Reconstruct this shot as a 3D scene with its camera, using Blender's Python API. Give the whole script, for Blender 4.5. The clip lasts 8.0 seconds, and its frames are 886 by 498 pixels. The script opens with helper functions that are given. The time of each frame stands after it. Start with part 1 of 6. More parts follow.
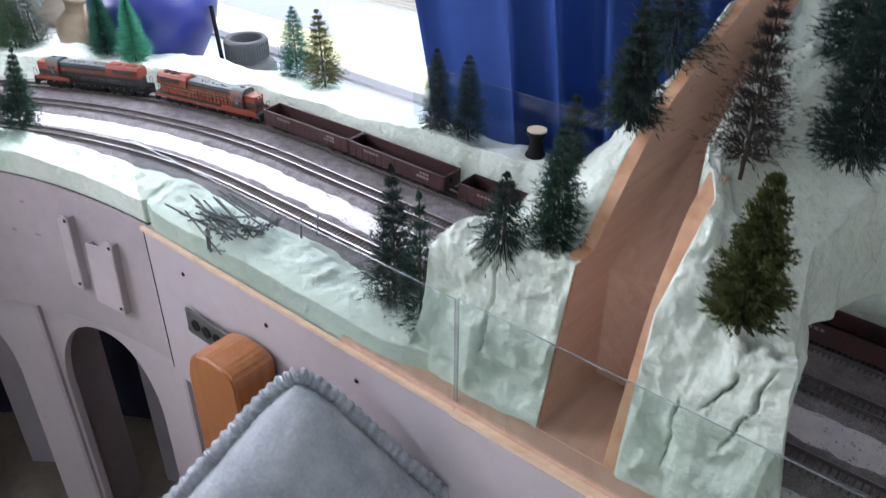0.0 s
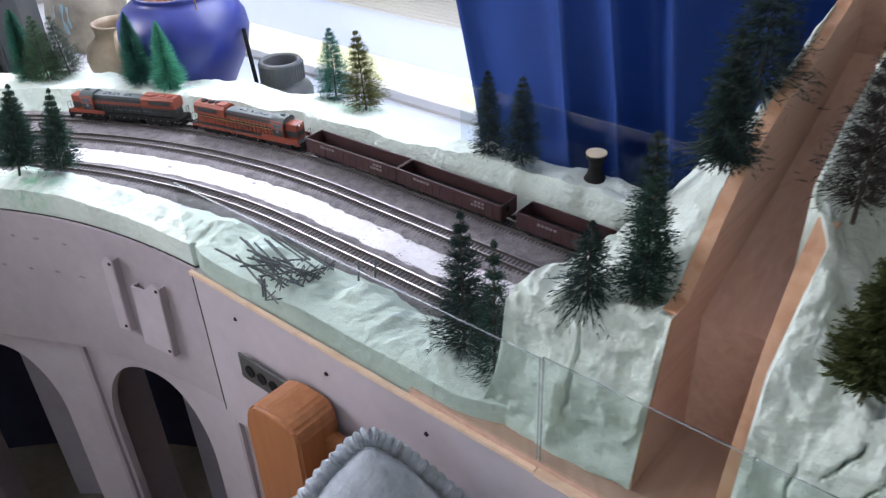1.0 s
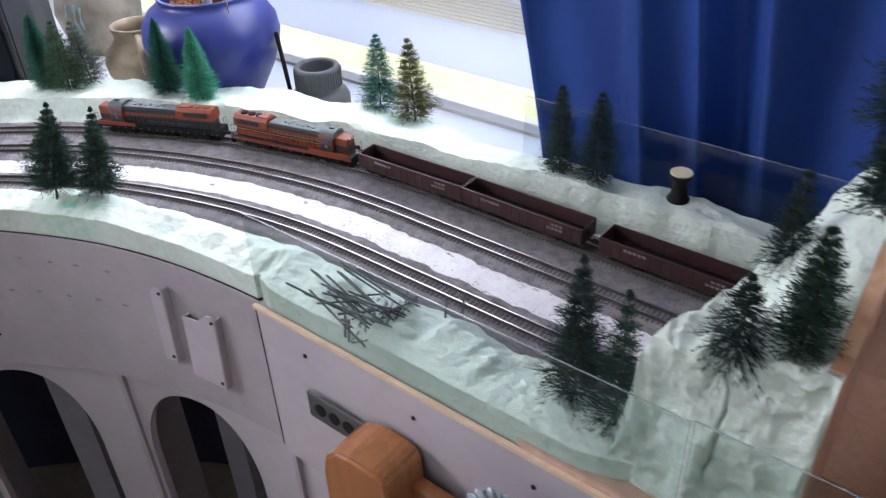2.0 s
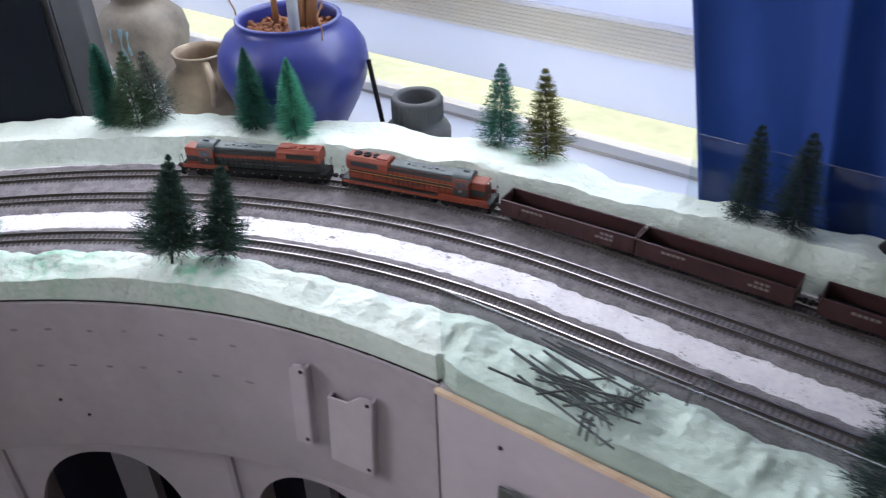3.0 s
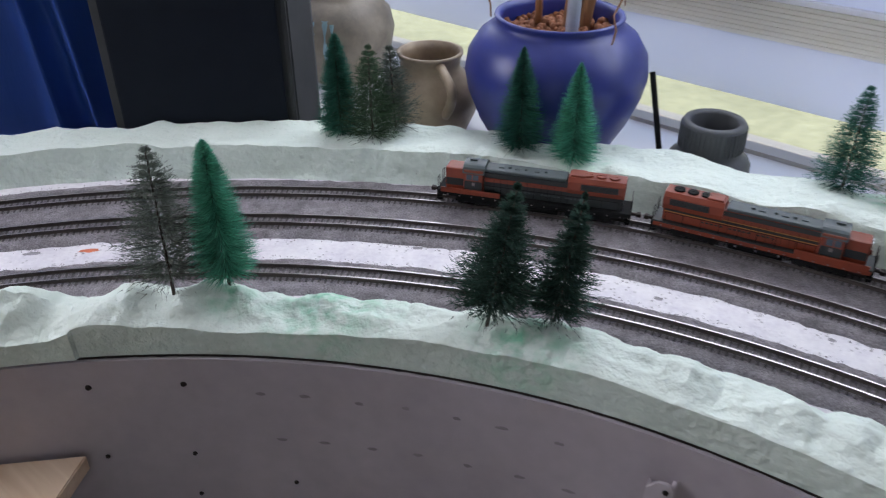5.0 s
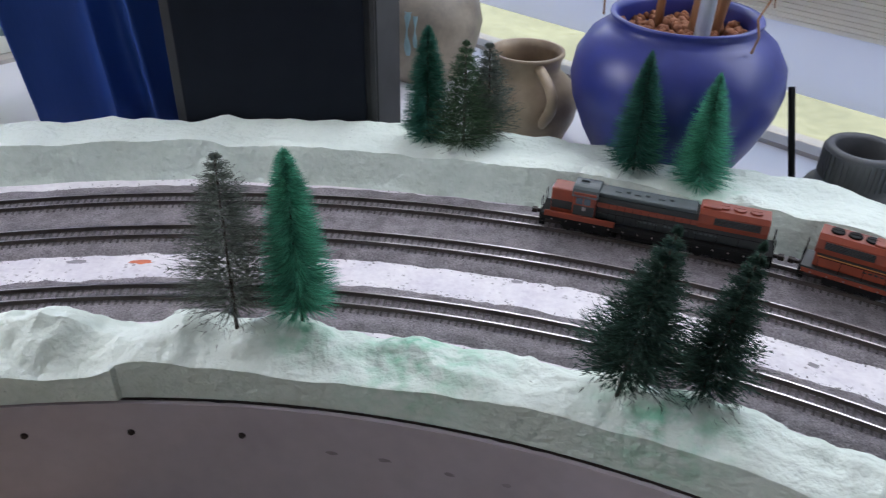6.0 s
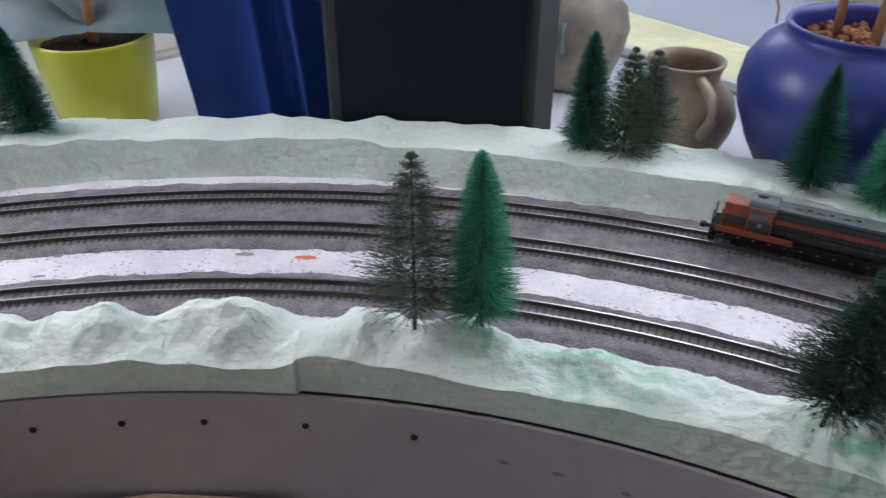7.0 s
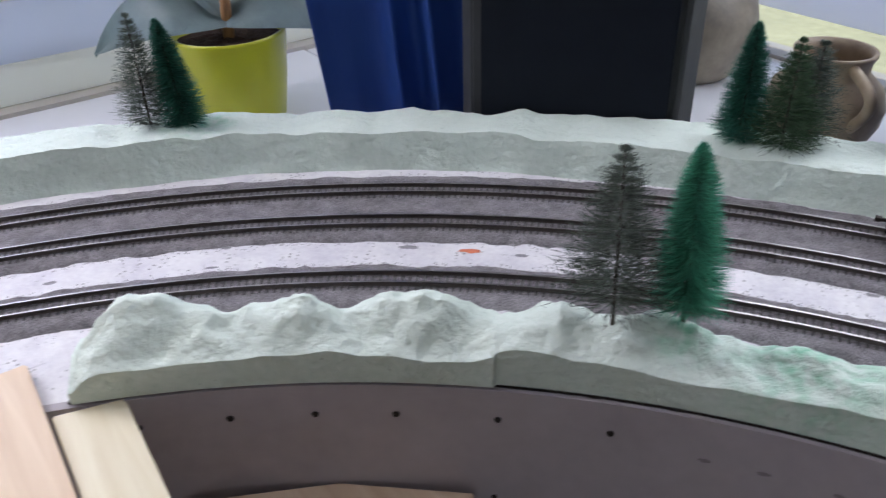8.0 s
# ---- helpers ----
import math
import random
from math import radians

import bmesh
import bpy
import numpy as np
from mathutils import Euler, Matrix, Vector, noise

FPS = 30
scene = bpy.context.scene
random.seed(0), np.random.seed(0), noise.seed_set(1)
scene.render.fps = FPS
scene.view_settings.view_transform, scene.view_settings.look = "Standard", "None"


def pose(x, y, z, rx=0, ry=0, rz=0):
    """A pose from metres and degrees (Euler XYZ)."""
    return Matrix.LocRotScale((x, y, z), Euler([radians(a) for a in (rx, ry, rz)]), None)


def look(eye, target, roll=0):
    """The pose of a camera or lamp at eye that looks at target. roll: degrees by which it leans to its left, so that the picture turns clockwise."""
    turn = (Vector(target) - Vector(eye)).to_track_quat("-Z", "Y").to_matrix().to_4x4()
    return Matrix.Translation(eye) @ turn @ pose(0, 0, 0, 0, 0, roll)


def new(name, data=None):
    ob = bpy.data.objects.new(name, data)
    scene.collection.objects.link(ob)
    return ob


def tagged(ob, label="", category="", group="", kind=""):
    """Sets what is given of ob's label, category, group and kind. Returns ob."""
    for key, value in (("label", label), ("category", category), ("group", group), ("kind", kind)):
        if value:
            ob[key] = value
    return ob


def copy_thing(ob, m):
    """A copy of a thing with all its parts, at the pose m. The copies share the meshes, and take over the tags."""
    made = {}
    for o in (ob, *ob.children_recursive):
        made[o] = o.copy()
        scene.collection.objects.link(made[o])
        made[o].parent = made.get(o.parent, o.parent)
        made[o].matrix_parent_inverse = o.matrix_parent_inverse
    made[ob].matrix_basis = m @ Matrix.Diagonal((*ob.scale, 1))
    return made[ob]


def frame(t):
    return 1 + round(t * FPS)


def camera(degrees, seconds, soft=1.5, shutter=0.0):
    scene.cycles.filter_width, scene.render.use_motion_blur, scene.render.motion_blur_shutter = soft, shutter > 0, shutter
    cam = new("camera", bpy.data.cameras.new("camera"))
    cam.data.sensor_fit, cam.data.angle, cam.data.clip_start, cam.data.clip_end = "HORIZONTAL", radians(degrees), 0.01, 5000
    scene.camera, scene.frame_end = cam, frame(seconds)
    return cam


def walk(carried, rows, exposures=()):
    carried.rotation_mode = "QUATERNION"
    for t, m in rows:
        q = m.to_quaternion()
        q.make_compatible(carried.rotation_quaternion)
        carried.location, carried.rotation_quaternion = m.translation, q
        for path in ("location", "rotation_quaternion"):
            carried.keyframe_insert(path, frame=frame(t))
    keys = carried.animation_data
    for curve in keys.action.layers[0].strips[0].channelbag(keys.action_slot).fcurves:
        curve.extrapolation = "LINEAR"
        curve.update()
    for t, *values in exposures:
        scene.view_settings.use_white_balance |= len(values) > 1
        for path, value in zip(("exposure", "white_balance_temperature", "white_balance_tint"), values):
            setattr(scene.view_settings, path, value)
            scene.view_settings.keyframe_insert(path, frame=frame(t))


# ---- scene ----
EXPOSURES = [(0.0, 2.24), (1.2, 1.96), (2.5, 1.70), (3.0, 1.55), (3.6, 1.26), (4.5, 0.92), (6.0, 0.98), (8.0, 0.86)]
LIGHT_1, LIGHT_2, LIGHT_3 = 9.8, 15.8, 1.45
cam = camera(58.0, 8.0, soft=1.2, shutter=0.4)
PATH = [
    (0, (-0.019, 0.018, 1.477), (0.045, 1.704, 0.403), 0.3),
    (0.5, (-0.046, 0.044, 1.531), (0.007, 1.73, 0.456), -1.3),
    (1, (-0.066, 0.09, 1.498), (-0.057, 1.769, 0.411), -2.8),
    (1.2, (-0.083, 0.112, 1.485), (-0.08, 1.781, 0.383), -3.2),
    (2.3, (-0.266, 0.226, 1.523), (-0.18, 1.877, 0.399), -2.4),
    (2.5, (-0.33, 0.268, 1.517), (-0.225, 1.926, 0.405), -2.5),
    (3, (-0.446, 0.355, 1.509), (-0.286, 2.006, 0.392), -2.0),
    (3.5, (-0.585, 0.436, 1.49), (-0.395, 2.107, 0.408), -1.2),
    (4, (-0.688, 0.494, 1.459), (-0.53, 2.173, 0.383), -1.1),
    (4.5, (-0.745, 0.535, 1.457), (-0.628, 2.22, 0.388), -0.0),
    (4.7, (-0.746, 0.564, 1.439), (-0.662, 2.252, 0.368), -0.1),
    (6, (-0.812, 0.75, 1.364), (-0.88, 2.431, 0.282), 1.2),
    (6.5, (-0.852, 0.754, 1.365), (-1.005, 2.432, 0.287), 1.3),
    (7, (-0.89, 0.752, 1.355), (-1.176, 2.419, 0.288), 0.1),
    (7.5, (-0.931, 0.761, 1.355), (-1.302, 2.404, 0.277), -0.8),
    (8, (-1.009, 0.732, 1.353), (-1.41, 2.369, 0.276), -1.7),
]
walk(cam, [(t, look(eye, target, roll)) for t, eye, target, roll in PATH], EXPOSURES)

# ---- world and light ----
def build_world():
    w = bpy.data.worlds.new("sky")
    scene.world = w
    w.use_nodes = True
    nt = w.node_tree
    bg = nt.nodes["Background"]
    sky = nt.nodes.new("ShaderNodeTexSky")
    sky.sky_type = "NISHITA"
    sky.sun_disc = False
    sky.sun_elevation = radians(58)
    sky.sun_rotation = SUN_TURN
    nt.links.new(sky.outputs[0], bg.inputs[0])
    bg.inputs[1].default_value = 0.12


# the room's axes: along the window wall and out towards it
U = Vector((0.744, -0.668, 0)).normalized()
V = Vector((0.668, 0.744, 0)).normalized()
CX, CY = -1.01, 0.25
TH0 = math.atan2(V.y, V.x)
CV = CX * V.x + CY * V.y
CU = CX * U.x + CY * U.y
REF = 1.1


def P(u, v, z):
    return Vector((U.x * u + V.x * v, U.y * u + V.y * v, z))


def at(a, r, z):
    """Station a along the layout (arc below 0, straight above) at radius r from the curve's centre."""
    if a < 0:
        th = TH0 - a / REF
        return Vector((CX + r * math.cos(th), CY + r * math.sin(th), z))
    return P(CU + a, CV + r, z)


def sta(deg):
    return -(radians(deg) - TH0) * REF


UV = Matrix(((U.x, V.x, 0, 0), (U.y, V.y, 0, 0), (0, 0, 1, 0), (0, 0, 0, 1)))

# the sun stands to the right beyond the window wall
SUN_SIDE = (U * 0.90 + V * 0.44).normalized()
SUN_TURN = math.atan2(SUN_SIDE.x, SUN_SIDE.y)
build_world()
sun = new("sun", bpy.data.lights.new("sun", "SUN"))
sun.data.energy, sun.data.angle, sun.data.color = 1.7, radians(0.6), (1.0, 0.95, 0.86)
sun_way = SUN_SIDE * math.cos(radians(58)) + Vector((0, 0, math.sin(radians(58))))
sun.matrix_world = look(sun_way * 20, (0, 0, 0))


def window_light(name, centre, away, w, h, watts, colour=(0.88, 0.925, 1.0)):
    li = bpy.data.lights.new(name, "AREA")
    li.shape, li.size, li.size_y, li.energy, li.color = "RECTANGLE", w, h, watts, colour
    ob = new(name, li)
    ob.matrix_world = look(centre, centre + away)
    return ob


WALL_V, WALL_U = 1.12, -2.60
window_light("window_light_1", P(-1.45, WALL_V + 0.010, 1.66), -V + Vector((0, 0, -0.02)), 1.9, 0.85, LIGHT_1)
window_light("window_light_2", P(WALL_U - 0.010, -0.62, 1.66), U + Vector((0, 0, -0.25)), 1.3, 0.85, LIGHT_2, (0.955, 0.94, 0.99))
window_light("window_light_3", P(1.06, -2.38, 1.45), V + Vector((0, 0, -0.15)), 1.1, 1.1, LIGHT_3)


# ---- materials ----
def mat(name, colour, rough=0.6, metal=0.0, vary=0.0, scale=30.0, bump=0.0, bump_scale=120.0, dark=None, spec=0.5, coat=0.0, stretch=(1, 1, 1), rnd=0.0, fine=0.0, relief=0.004):
    """Principled surface with mottling at two scales and fine relief."""
    m = bpy.data.materials.new(name)
    m.use_nodes = True
    nt = m.node_tree
    b = nt.nodes["Principled BSDF"]
    b.inputs["Roughness"].default_value = rough
    b.inputs["Metallic"].default_value = metal
    b.inputs["Specular IOR Level"].default_value = spec
    b.inputs["Coat Weight"].default_value = coat
    tc = nt.nodes.new("ShaderNodeTexCoord")
    mp = nt.nodes.new("ShaderNodeMapping")
    mp.inputs["Scale"].default_value = stretch
    nt.links.new(tc.outputs["Object"], mp.inputs[0])
    col = (*colour, 1)
    if vary > 0:
        n1 = nt.nodes.new("ShaderNodeTexNoise")
        n1.inputs["Scale"].default_value = scale
        n1.inputs["Detail"].default_value = 6
        n1.inputs["Roughness"].default_value = 0.6
        nt.links.new(mp.outputs[0], n1.inputs["Vector"])
        ramp = nt.nodes.new("ShaderNodeValToRGB")
        ramp.color_ramp.elements[0].position = 0.32
        ramp.color_ramp.elements[1].position = 0.68
        d = dark if dark else tuple(c * (1 - vary) for c in colour)
        ramp.color_ramp.elements[0].color = (*d, 1)
        ramp.color_ramp.elements[1].color = col
        nt.links.new(n1.outputs["Fac"], ramp.inputs[0])
        out = ramp.outputs[0]
        if fine > 0:
            n3 = nt.nodes.new("ShaderNodeTexNoise")
            n3.inputs["Scale"].default_value = scale * 9
            n3.inputs["Detail"].default_value = 3
            nt.links.new(mp.outputs[0], n3.inputs["Vector"])
            mx = nt.nodes.new("ShaderNodeMix")
            mx.data_type, mx.blend_type = "RGBA", "OVERLAY"
            mx.inputs[0].default_value = fine
            nt.links.new(out, mx.inputs[6])
            nt.links.new(n3.outputs["Fac"], mx.inputs[7])
            out = mx.outputs[2]
        if rnd > 0:
            oi = nt.nodes.new("ShaderNodeObjectInfo")
            hs = nt.nodes.new("ShaderNodeHueSaturation")
            mr = nt.nodes.new("ShaderNodeMapRange")
            mr.inputs[3].default_value, mr.inputs[4].default_value = 1 - rnd, 1 + rnd
            nt.links.new(oi.outputs["Random"], mr.inputs[0])
            nt.links.new(mr.outputs[0], hs.inputs["Value"])
            nt.links.new(out, hs.inputs["Color"])
            out = hs.outputs[0]
        nt.links.new(out, b.inputs["Base Color"])
        rr = nt.nodes.new("ShaderNodeMapRange")
        rr.inputs[3].default_value, rr.inputs[4].default_value = min(1, rough + 0.08), max(0.03, rough - 0.08)
        nt.links.new(n1.outputs["Fac"], rr.inputs[0])
        nt.links.new(rr.outputs[0], b.inputs["Roughness"])
    else:
        b.inputs["Base Color"].default_value = col
    if bump > 0:
        n2 = nt.nodes.new("ShaderNodeTexNoise")
        n2.inputs["Scale"].default_value = bump_scale
        n2.inputs["Detail"].default_value = 5
        nt.links.new(mp.outputs[0], n2.inputs["Vector"])
        bp = nt.nodes.new("ShaderNodeBump")
        bp.inputs["Strength"].default_value = bump
        bp.inputs["Distance"].default_value = relief
        nt.links.new(n2.outputs["Fac"], bp.inputs["Height"])
        nt.links.new(bp.outputs[0], b.inputs["Normal"])
    return m


def wood(name, light, dark, scale=9.0, stretch=(1, 14, 14), rough=0.55, bump=0.15):
    """Wood with wavy grain along the object's x axis."""
    m = bpy.data.materials.new(name)
    m.use_nodes = True
    nt = m.node_tree
    b = nt.nodes["Principled BSDF"]
    b.inputs["Roughness"].default_value = rough
    tc = nt.nodes.new("ShaderNodeTexCoord")
    mp = nt.nodes.new("ShaderNodeMapping")
    mp.inputs["Scale"].default_value = stretch
    n1 = nt.nodes.new("ShaderNodeTexNoise")
    n1.inputs["Scale"].default_value = scale
    n1.inputs["Detail"].default_value = 7
    n1.inputs["Distortion"].default_value = 0.6
    ramp = nt.nodes.new("ShaderNodeValToRGB")
    ramp.color_ramp.elements[0].position, ramp.color_ramp.elements[1].position = 0.3, 0.7
    ramp.color_ramp.elements[0].color, ramp.color_ramp.elements[1].color = (*dark, 1), (*light, 1)
    bp = nt.nodes.new("ShaderNodeBump")
    bp.inputs["Strength"].default_value, bp.inputs["Distance"].default_value = bump, 0.002
    nt.links.new(tc.outputs["Object"], mp.inputs[0])
    nt.links.new(mp.outputs[0], n1.inputs["Vector"])
    nt.links.new(n1.outputs["Fac"], ramp.inputs[0])
    nt.links.new(ramp.outputs[0], b.inputs["Base Color"])
    nt.links.new(n1.outputs["Fac"], bp.inputs["Height"])
    nt.links.new(bp.outputs[0], b.inputs["Normal"])
    return m


def see_through(name, tint, cover=0.25, rough=0.1):
    """A clear sheet: mostly transparent with a glossy face."""
    m = bpy.data.materials.new(name)
    m.use_nodes = True
    nt = m.node_tree
    nt.nodes.remove(nt.nodes["Principled BSDF"])
    t, g, mx, lw, pw, sc = (nt.nodes.new(k) for k in ("ShaderNodeBsdfTransparent", "ShaderNodeBsdfGlossy", "ShaderNodeMixShader", "ShaderNodeLayerWeight", "ShaderNodeMath", "ShaderNodeMath"))
    pw.operation, sc.operation = "POWER", "MULTIPLY_ADD"
    pw.inputs[1].default_value = 4.0
    sc.inputs[1].default_value, sc.inputs[2].default_value = cover, 0.025
    t.inputs[0].default_value = (*tint, 1)
    g.inputs["Roughness"].default_value = rough
    lw.inputs[0].default_value = 0.5
    nt.links.new(lw.outputs["Facing"], pw.inputs[0])
    nt.links.new(pw.outputs[0], sc.inputs[0])
    nt.links.new(sc.outputs[0], mx.inputs[0])
    nt.links.new(t.outputs[0], mx.inputs[1])
    nt.links.new(g.outputs[0], mx.inputs[2])
    nt.links.new(mx.outputs[0], nt.nodes["Material Output"].inputs[0])
    return m


def backlit(name, colour, share, vary=0.1, scale=20.0, rough=0.7, stretch=(1, 1, 1)):
    """Cloth or frosted sheet that lets part of the light through."""
    m = mat(name, colour, rough, vary=vary, scale=scale, bump=0.1, bump_scale=400, stretch=stretch)
    nt = m.node_tree
    b = nt.nodes["Principled BSDF"]
    tr, mx = nt.nodes.new("ShaderNodeBsdfTranslucent"), nt.nodes.new("ShaderNodeMixShader")
    tr.inputs[0].default_value = (*colour, 1)
    mx.inputs[0].default_value = share
    nt.links.new(b.outputs[0], mx.inputs[1])
    nt.links.new(tr.outputs[0], mx.inputs[2])
    nt.links.new(mx.outputs[0], nt.nodes["Material Output"].inputs[0])
    return m


def clear_edge(name, colour, cover):
    """The cut edge of a clear sheet: partly see-through, catching some light."""
    m = mat(name, colour, 0.2, vary=0.15, scale=25, spec=0.7)
    nt = m.node_tree
    t, mx = nt.nodes.new("ShaderNodeBsdfTransparent"), nt.nodes.new("ShaderNodeMixShader")
    mx.inputs[0].default_value = cover
    nt.links.new(t.outputs[0], mx.inputs[1])
    nt.links.new(nt.nodes["Principled BSDF"].outputs[0], mx.inputs[2])
    nt.links.new(mx.outputs[0], nt.nodes["Material Output"].inputs[0])
    return m


def speckle(m, colour, scale, size, share=0.8):
    """Scattered small specks of dirt over a material."""
    nt = m.node_tree
    b = nt.nodes["Principled BSDF"]
    src = b.inputs["Base Color"].links[0].from_socket
    geo, vo, n = nt.nodes.new("ShaderNodeNewGeometry"), nt.nodes.new("ShaderNodeTexVoronoi"), nt.nodes.new("ShaderNodeTexNoise")
    vo.inputs["Scale"].default_value = scale
    n.inputs["Scale"].default_value = scale * 0.22
    nt.links.new(geo.outputs["Position"], vo.inputs["Vector"])
    nt.links.new(geo.outputs["Position"], n.inputs["Vector"])
    near, few, mul, mx = nt.nodes.new("ShaderNodeMapRange"), nt.nodes.new("ShaderNodeMapRange"), nt.nodes.new("ShaderNodeMath"), nt.nodes.new("ShaderNodeMix")
    near.inputs[1].default_value, near.inputs[2].default_value, near.inputs[3].default_value, near.inputs[4].default_value = size * 0.5, size, 1.0, 0.0
    few.inputs[1].default_value, few.inputs[2].default_value, few.inputs[3].default_value, few.inputs[4].default_value = 0.50, 0.62, 0.0, share
    nt.links.new(vo.outputs["Distance"], near.inputs[0])
    nt.links.new(n.outputs["Fac"], few.inputs[0])
    mul.operation = "MULTIPLY"
    nt.links.new(near.outputs[0], mul.inputs[0])
    nt.links.new(few.outputs[0], mul.inputs[1])
    mx.data_type = "RGBA"
    mx.inputs[7].default_value = (*colour, 1)
    nt.links.new(mul.outputs[0], mx.inputs[0])
    nt.links.new(src, mx.inputs[6])
    nt.links.new(mx.outputs[2], b.inputs["Base Color"])
    return m


def foam_material():
    """Pale mint plaster over carved foam, its tops whitened as if lit from above, and a few green stains."""
    m = mat("mint_plaster", (0.65, 0.735, 0.668), 0.85, vary=0.14, scale=14, bump=1.0, bump_scale=95, spec=0.25, fine=0.2, relief=0.005)
    nt = m.node_tree
    b = nt.nodes["Principled BSDF"]
    src = b.inputs["Base Color"].links[0].from_socket
    n = nt.nodes.new("ShaderNodeTexNoise")
    n.inputs["Scale"].default_value, n.inputs["Detail"].default_value = 70.0, 6
    geo = nt.nodes.new("ShaderNodeNewGeometry")
    nt.links.new(geo.outputs["Position"], n.inputs["Vector"])
    # light from above put into the colour: upward faces mix to whiter mint
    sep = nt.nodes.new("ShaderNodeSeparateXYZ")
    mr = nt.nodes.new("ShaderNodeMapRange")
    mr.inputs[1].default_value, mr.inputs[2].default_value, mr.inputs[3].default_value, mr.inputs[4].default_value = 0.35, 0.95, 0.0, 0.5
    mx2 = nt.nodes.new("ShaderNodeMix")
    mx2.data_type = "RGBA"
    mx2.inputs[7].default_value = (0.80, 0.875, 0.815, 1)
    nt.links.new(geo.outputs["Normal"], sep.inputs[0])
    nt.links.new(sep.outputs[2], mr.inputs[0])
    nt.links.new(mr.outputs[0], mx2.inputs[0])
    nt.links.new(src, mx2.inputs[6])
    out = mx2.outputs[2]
    # spilled green tint where trees were planted
    spots = nt.nodes.new("ShaderNodeMapRange")
    spots.inputs[1].default_value, spots.inputs[2].default_value, spots.inputs[3].default_value, spots.inputs[4].default_value = 0.40, 0.66, 0.12, 1.0
    nt.links.new(n.outputs["Fac"], spots.inputs[0])
    for (x, y, z, rad) in STAINS:
        vm = nt.nodes.new("ShaderNodeVectorMath")
        vm.operation = "DISTANCE"
        vm.inputs[1].default_value = (x, y, z)
        nt.links.new(geo.outputs["Position"], vm.inputs[0])
        fall = nt.nodes.new("ShaderNodeMapRange")
        fall.inputs[1].default_value, fall.inputs[2].default_value, fall.inputs[3].default_value, fall.inputs[4].default_value = 0.0, rad, 1.05, 0.0
        nt.links.new(vm.outputs["Value"], fall.inputs[0])
        mul = nt.nodes.new("ShaderNodeMath")
        mul.operation = "MULTIPLY"
        nt.links.new(fall.outputs[0], mul.inputs[0])
        nt.links.new(spots.outputs[0], mul.inputs[1])
        mx = nt.nodes.new("ShaderNodeMix")
        mx.data_type = "RGBA"
        mx.inputs[7].default_value = (0.22, 0.56, 0.38, 1)
        nt.links.new(mul.outputs[0], mx.inputs[0])
        nt.links.new(out, mx.inputs[6])
        out = mx.outputs[2]
    nt.links.new(out, b.inputs["Base Color"])
    return m


STAINS = [(-0.845, 1.245, 0.955, 0.085), (-0.665, 1.18, 0.95, 0.07), (-0.945, 1.25, 0.955, 0.035), (-0.55, 1.55, 0.935, 0.05), (-0.20, 1.43, 0.94, 0.06), (-1.53, 1.57, 0.95, 0.06), (0.02, 0.75, 0.93, 0.07), (-0.85, 1.68, 0.935, 0.06)]
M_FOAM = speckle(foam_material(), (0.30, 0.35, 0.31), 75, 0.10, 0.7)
M_DECK = speckle(mat("white_painted_deck", (0.78, 0.755, 0.775), 0.6, vary=0.16, scale=22, bump=0.2, fine=0.35, dark=(0.63, 0.60, 0.655)), (0.22, 0.20, 0.21), 170, 0.34)
M_BALLAST = speckle(mat("grey_ballast", (0.35, 0.32, 0.345), 0.95, vary=0.45, scale=60, bump=0.9, bump_scale=900, fine=0.9), (0.11, 0.10, 0.11), 420, 0.42)
M_RAIL = mat("nickel_rail", (0.54, 0.51, 0.50), 0.35, metal=1.0, vary=0.3, scale=40)
# rail sides coloured dark, for their shaded look beside the bright tops
M_RAILSIDE = mat("shaded_rail_side", (0.085, 0.068, 0.064), 0.7, vary=0.4, scale=60)
M_TIE = mat("dark_tie", (0.15, 0.138, 0.145), 0.9, vary=0.4, scale=80)
M_FASCIA = mat("grey_white_fascia_paint", (0.438, 0.394, 0.424), 0.55, vary=0.12, scale=6, bump=0.12, bump_scale=40, fine=0.1, dark=(0.36, 0.322, 0.35))
M_PANEL = mat("grey_white_panel_paint", (0.522, 0.474, 0.512), 0.5, vary=0.10, scale=5, bump=0.1, bump_scale=50, fine=0.08)
M_PLY = wood("plywood", (0.66, 0.44, 0.35), (0.55, 0.34, 0.26), scale=7, stretch=(14, 1, 14))
M_PLYEDGE = wood("plywood_edge", (0.70, 0.44, 0.29), (0.52, 0.27, 0.15), scale=14, stretch=(3, 3, 3))
M_PINE = wood("pale_pine", (0.80, 0.62, 0.46), (0.68, 0.49, 0.34), scale=6)
M_PINE2 = wood("cream_wood_strip", (0.80, 0.72, 0.55), (0.70, 0.60, 0.42), scale=6)
M_CHAIR = wood("orange_varnished_wood", (0.43, 0.18, 0.075), (0.33, 0.125, 0.045), scale=5, stretch=(16, 16, 1), rough=0.28, bump=0.05)
M_CHARCOAL = mat("charcoal_plastic", (0.012, 0.015, 0.022), 0.9, spec=0.08, vary=0.15, scale=20, bump=0.1, bump_scale=500)
M_GREYPL = mat("dark_grey_strip", (0.040, 0.042, 0.047), 0.6, spec=0.3, vary=0.15, scale=20)
M_BLACK = mat("black_metal", (0.012, 0.012, 0.014), 0.8, spec=0.2)
M_BLUEGLAZE = mat("cobalt_glaze", (0.023, 0.037, 0.245), 0.42, vary=0.35, scale=9, coat=0.12, bump=0.06, bump_scale=30)
M_TERRA = mat("clay_pebbles", (0.28, 0.11, 0.055), 0.9, vary=0.4, scale=90, bump=0.4)
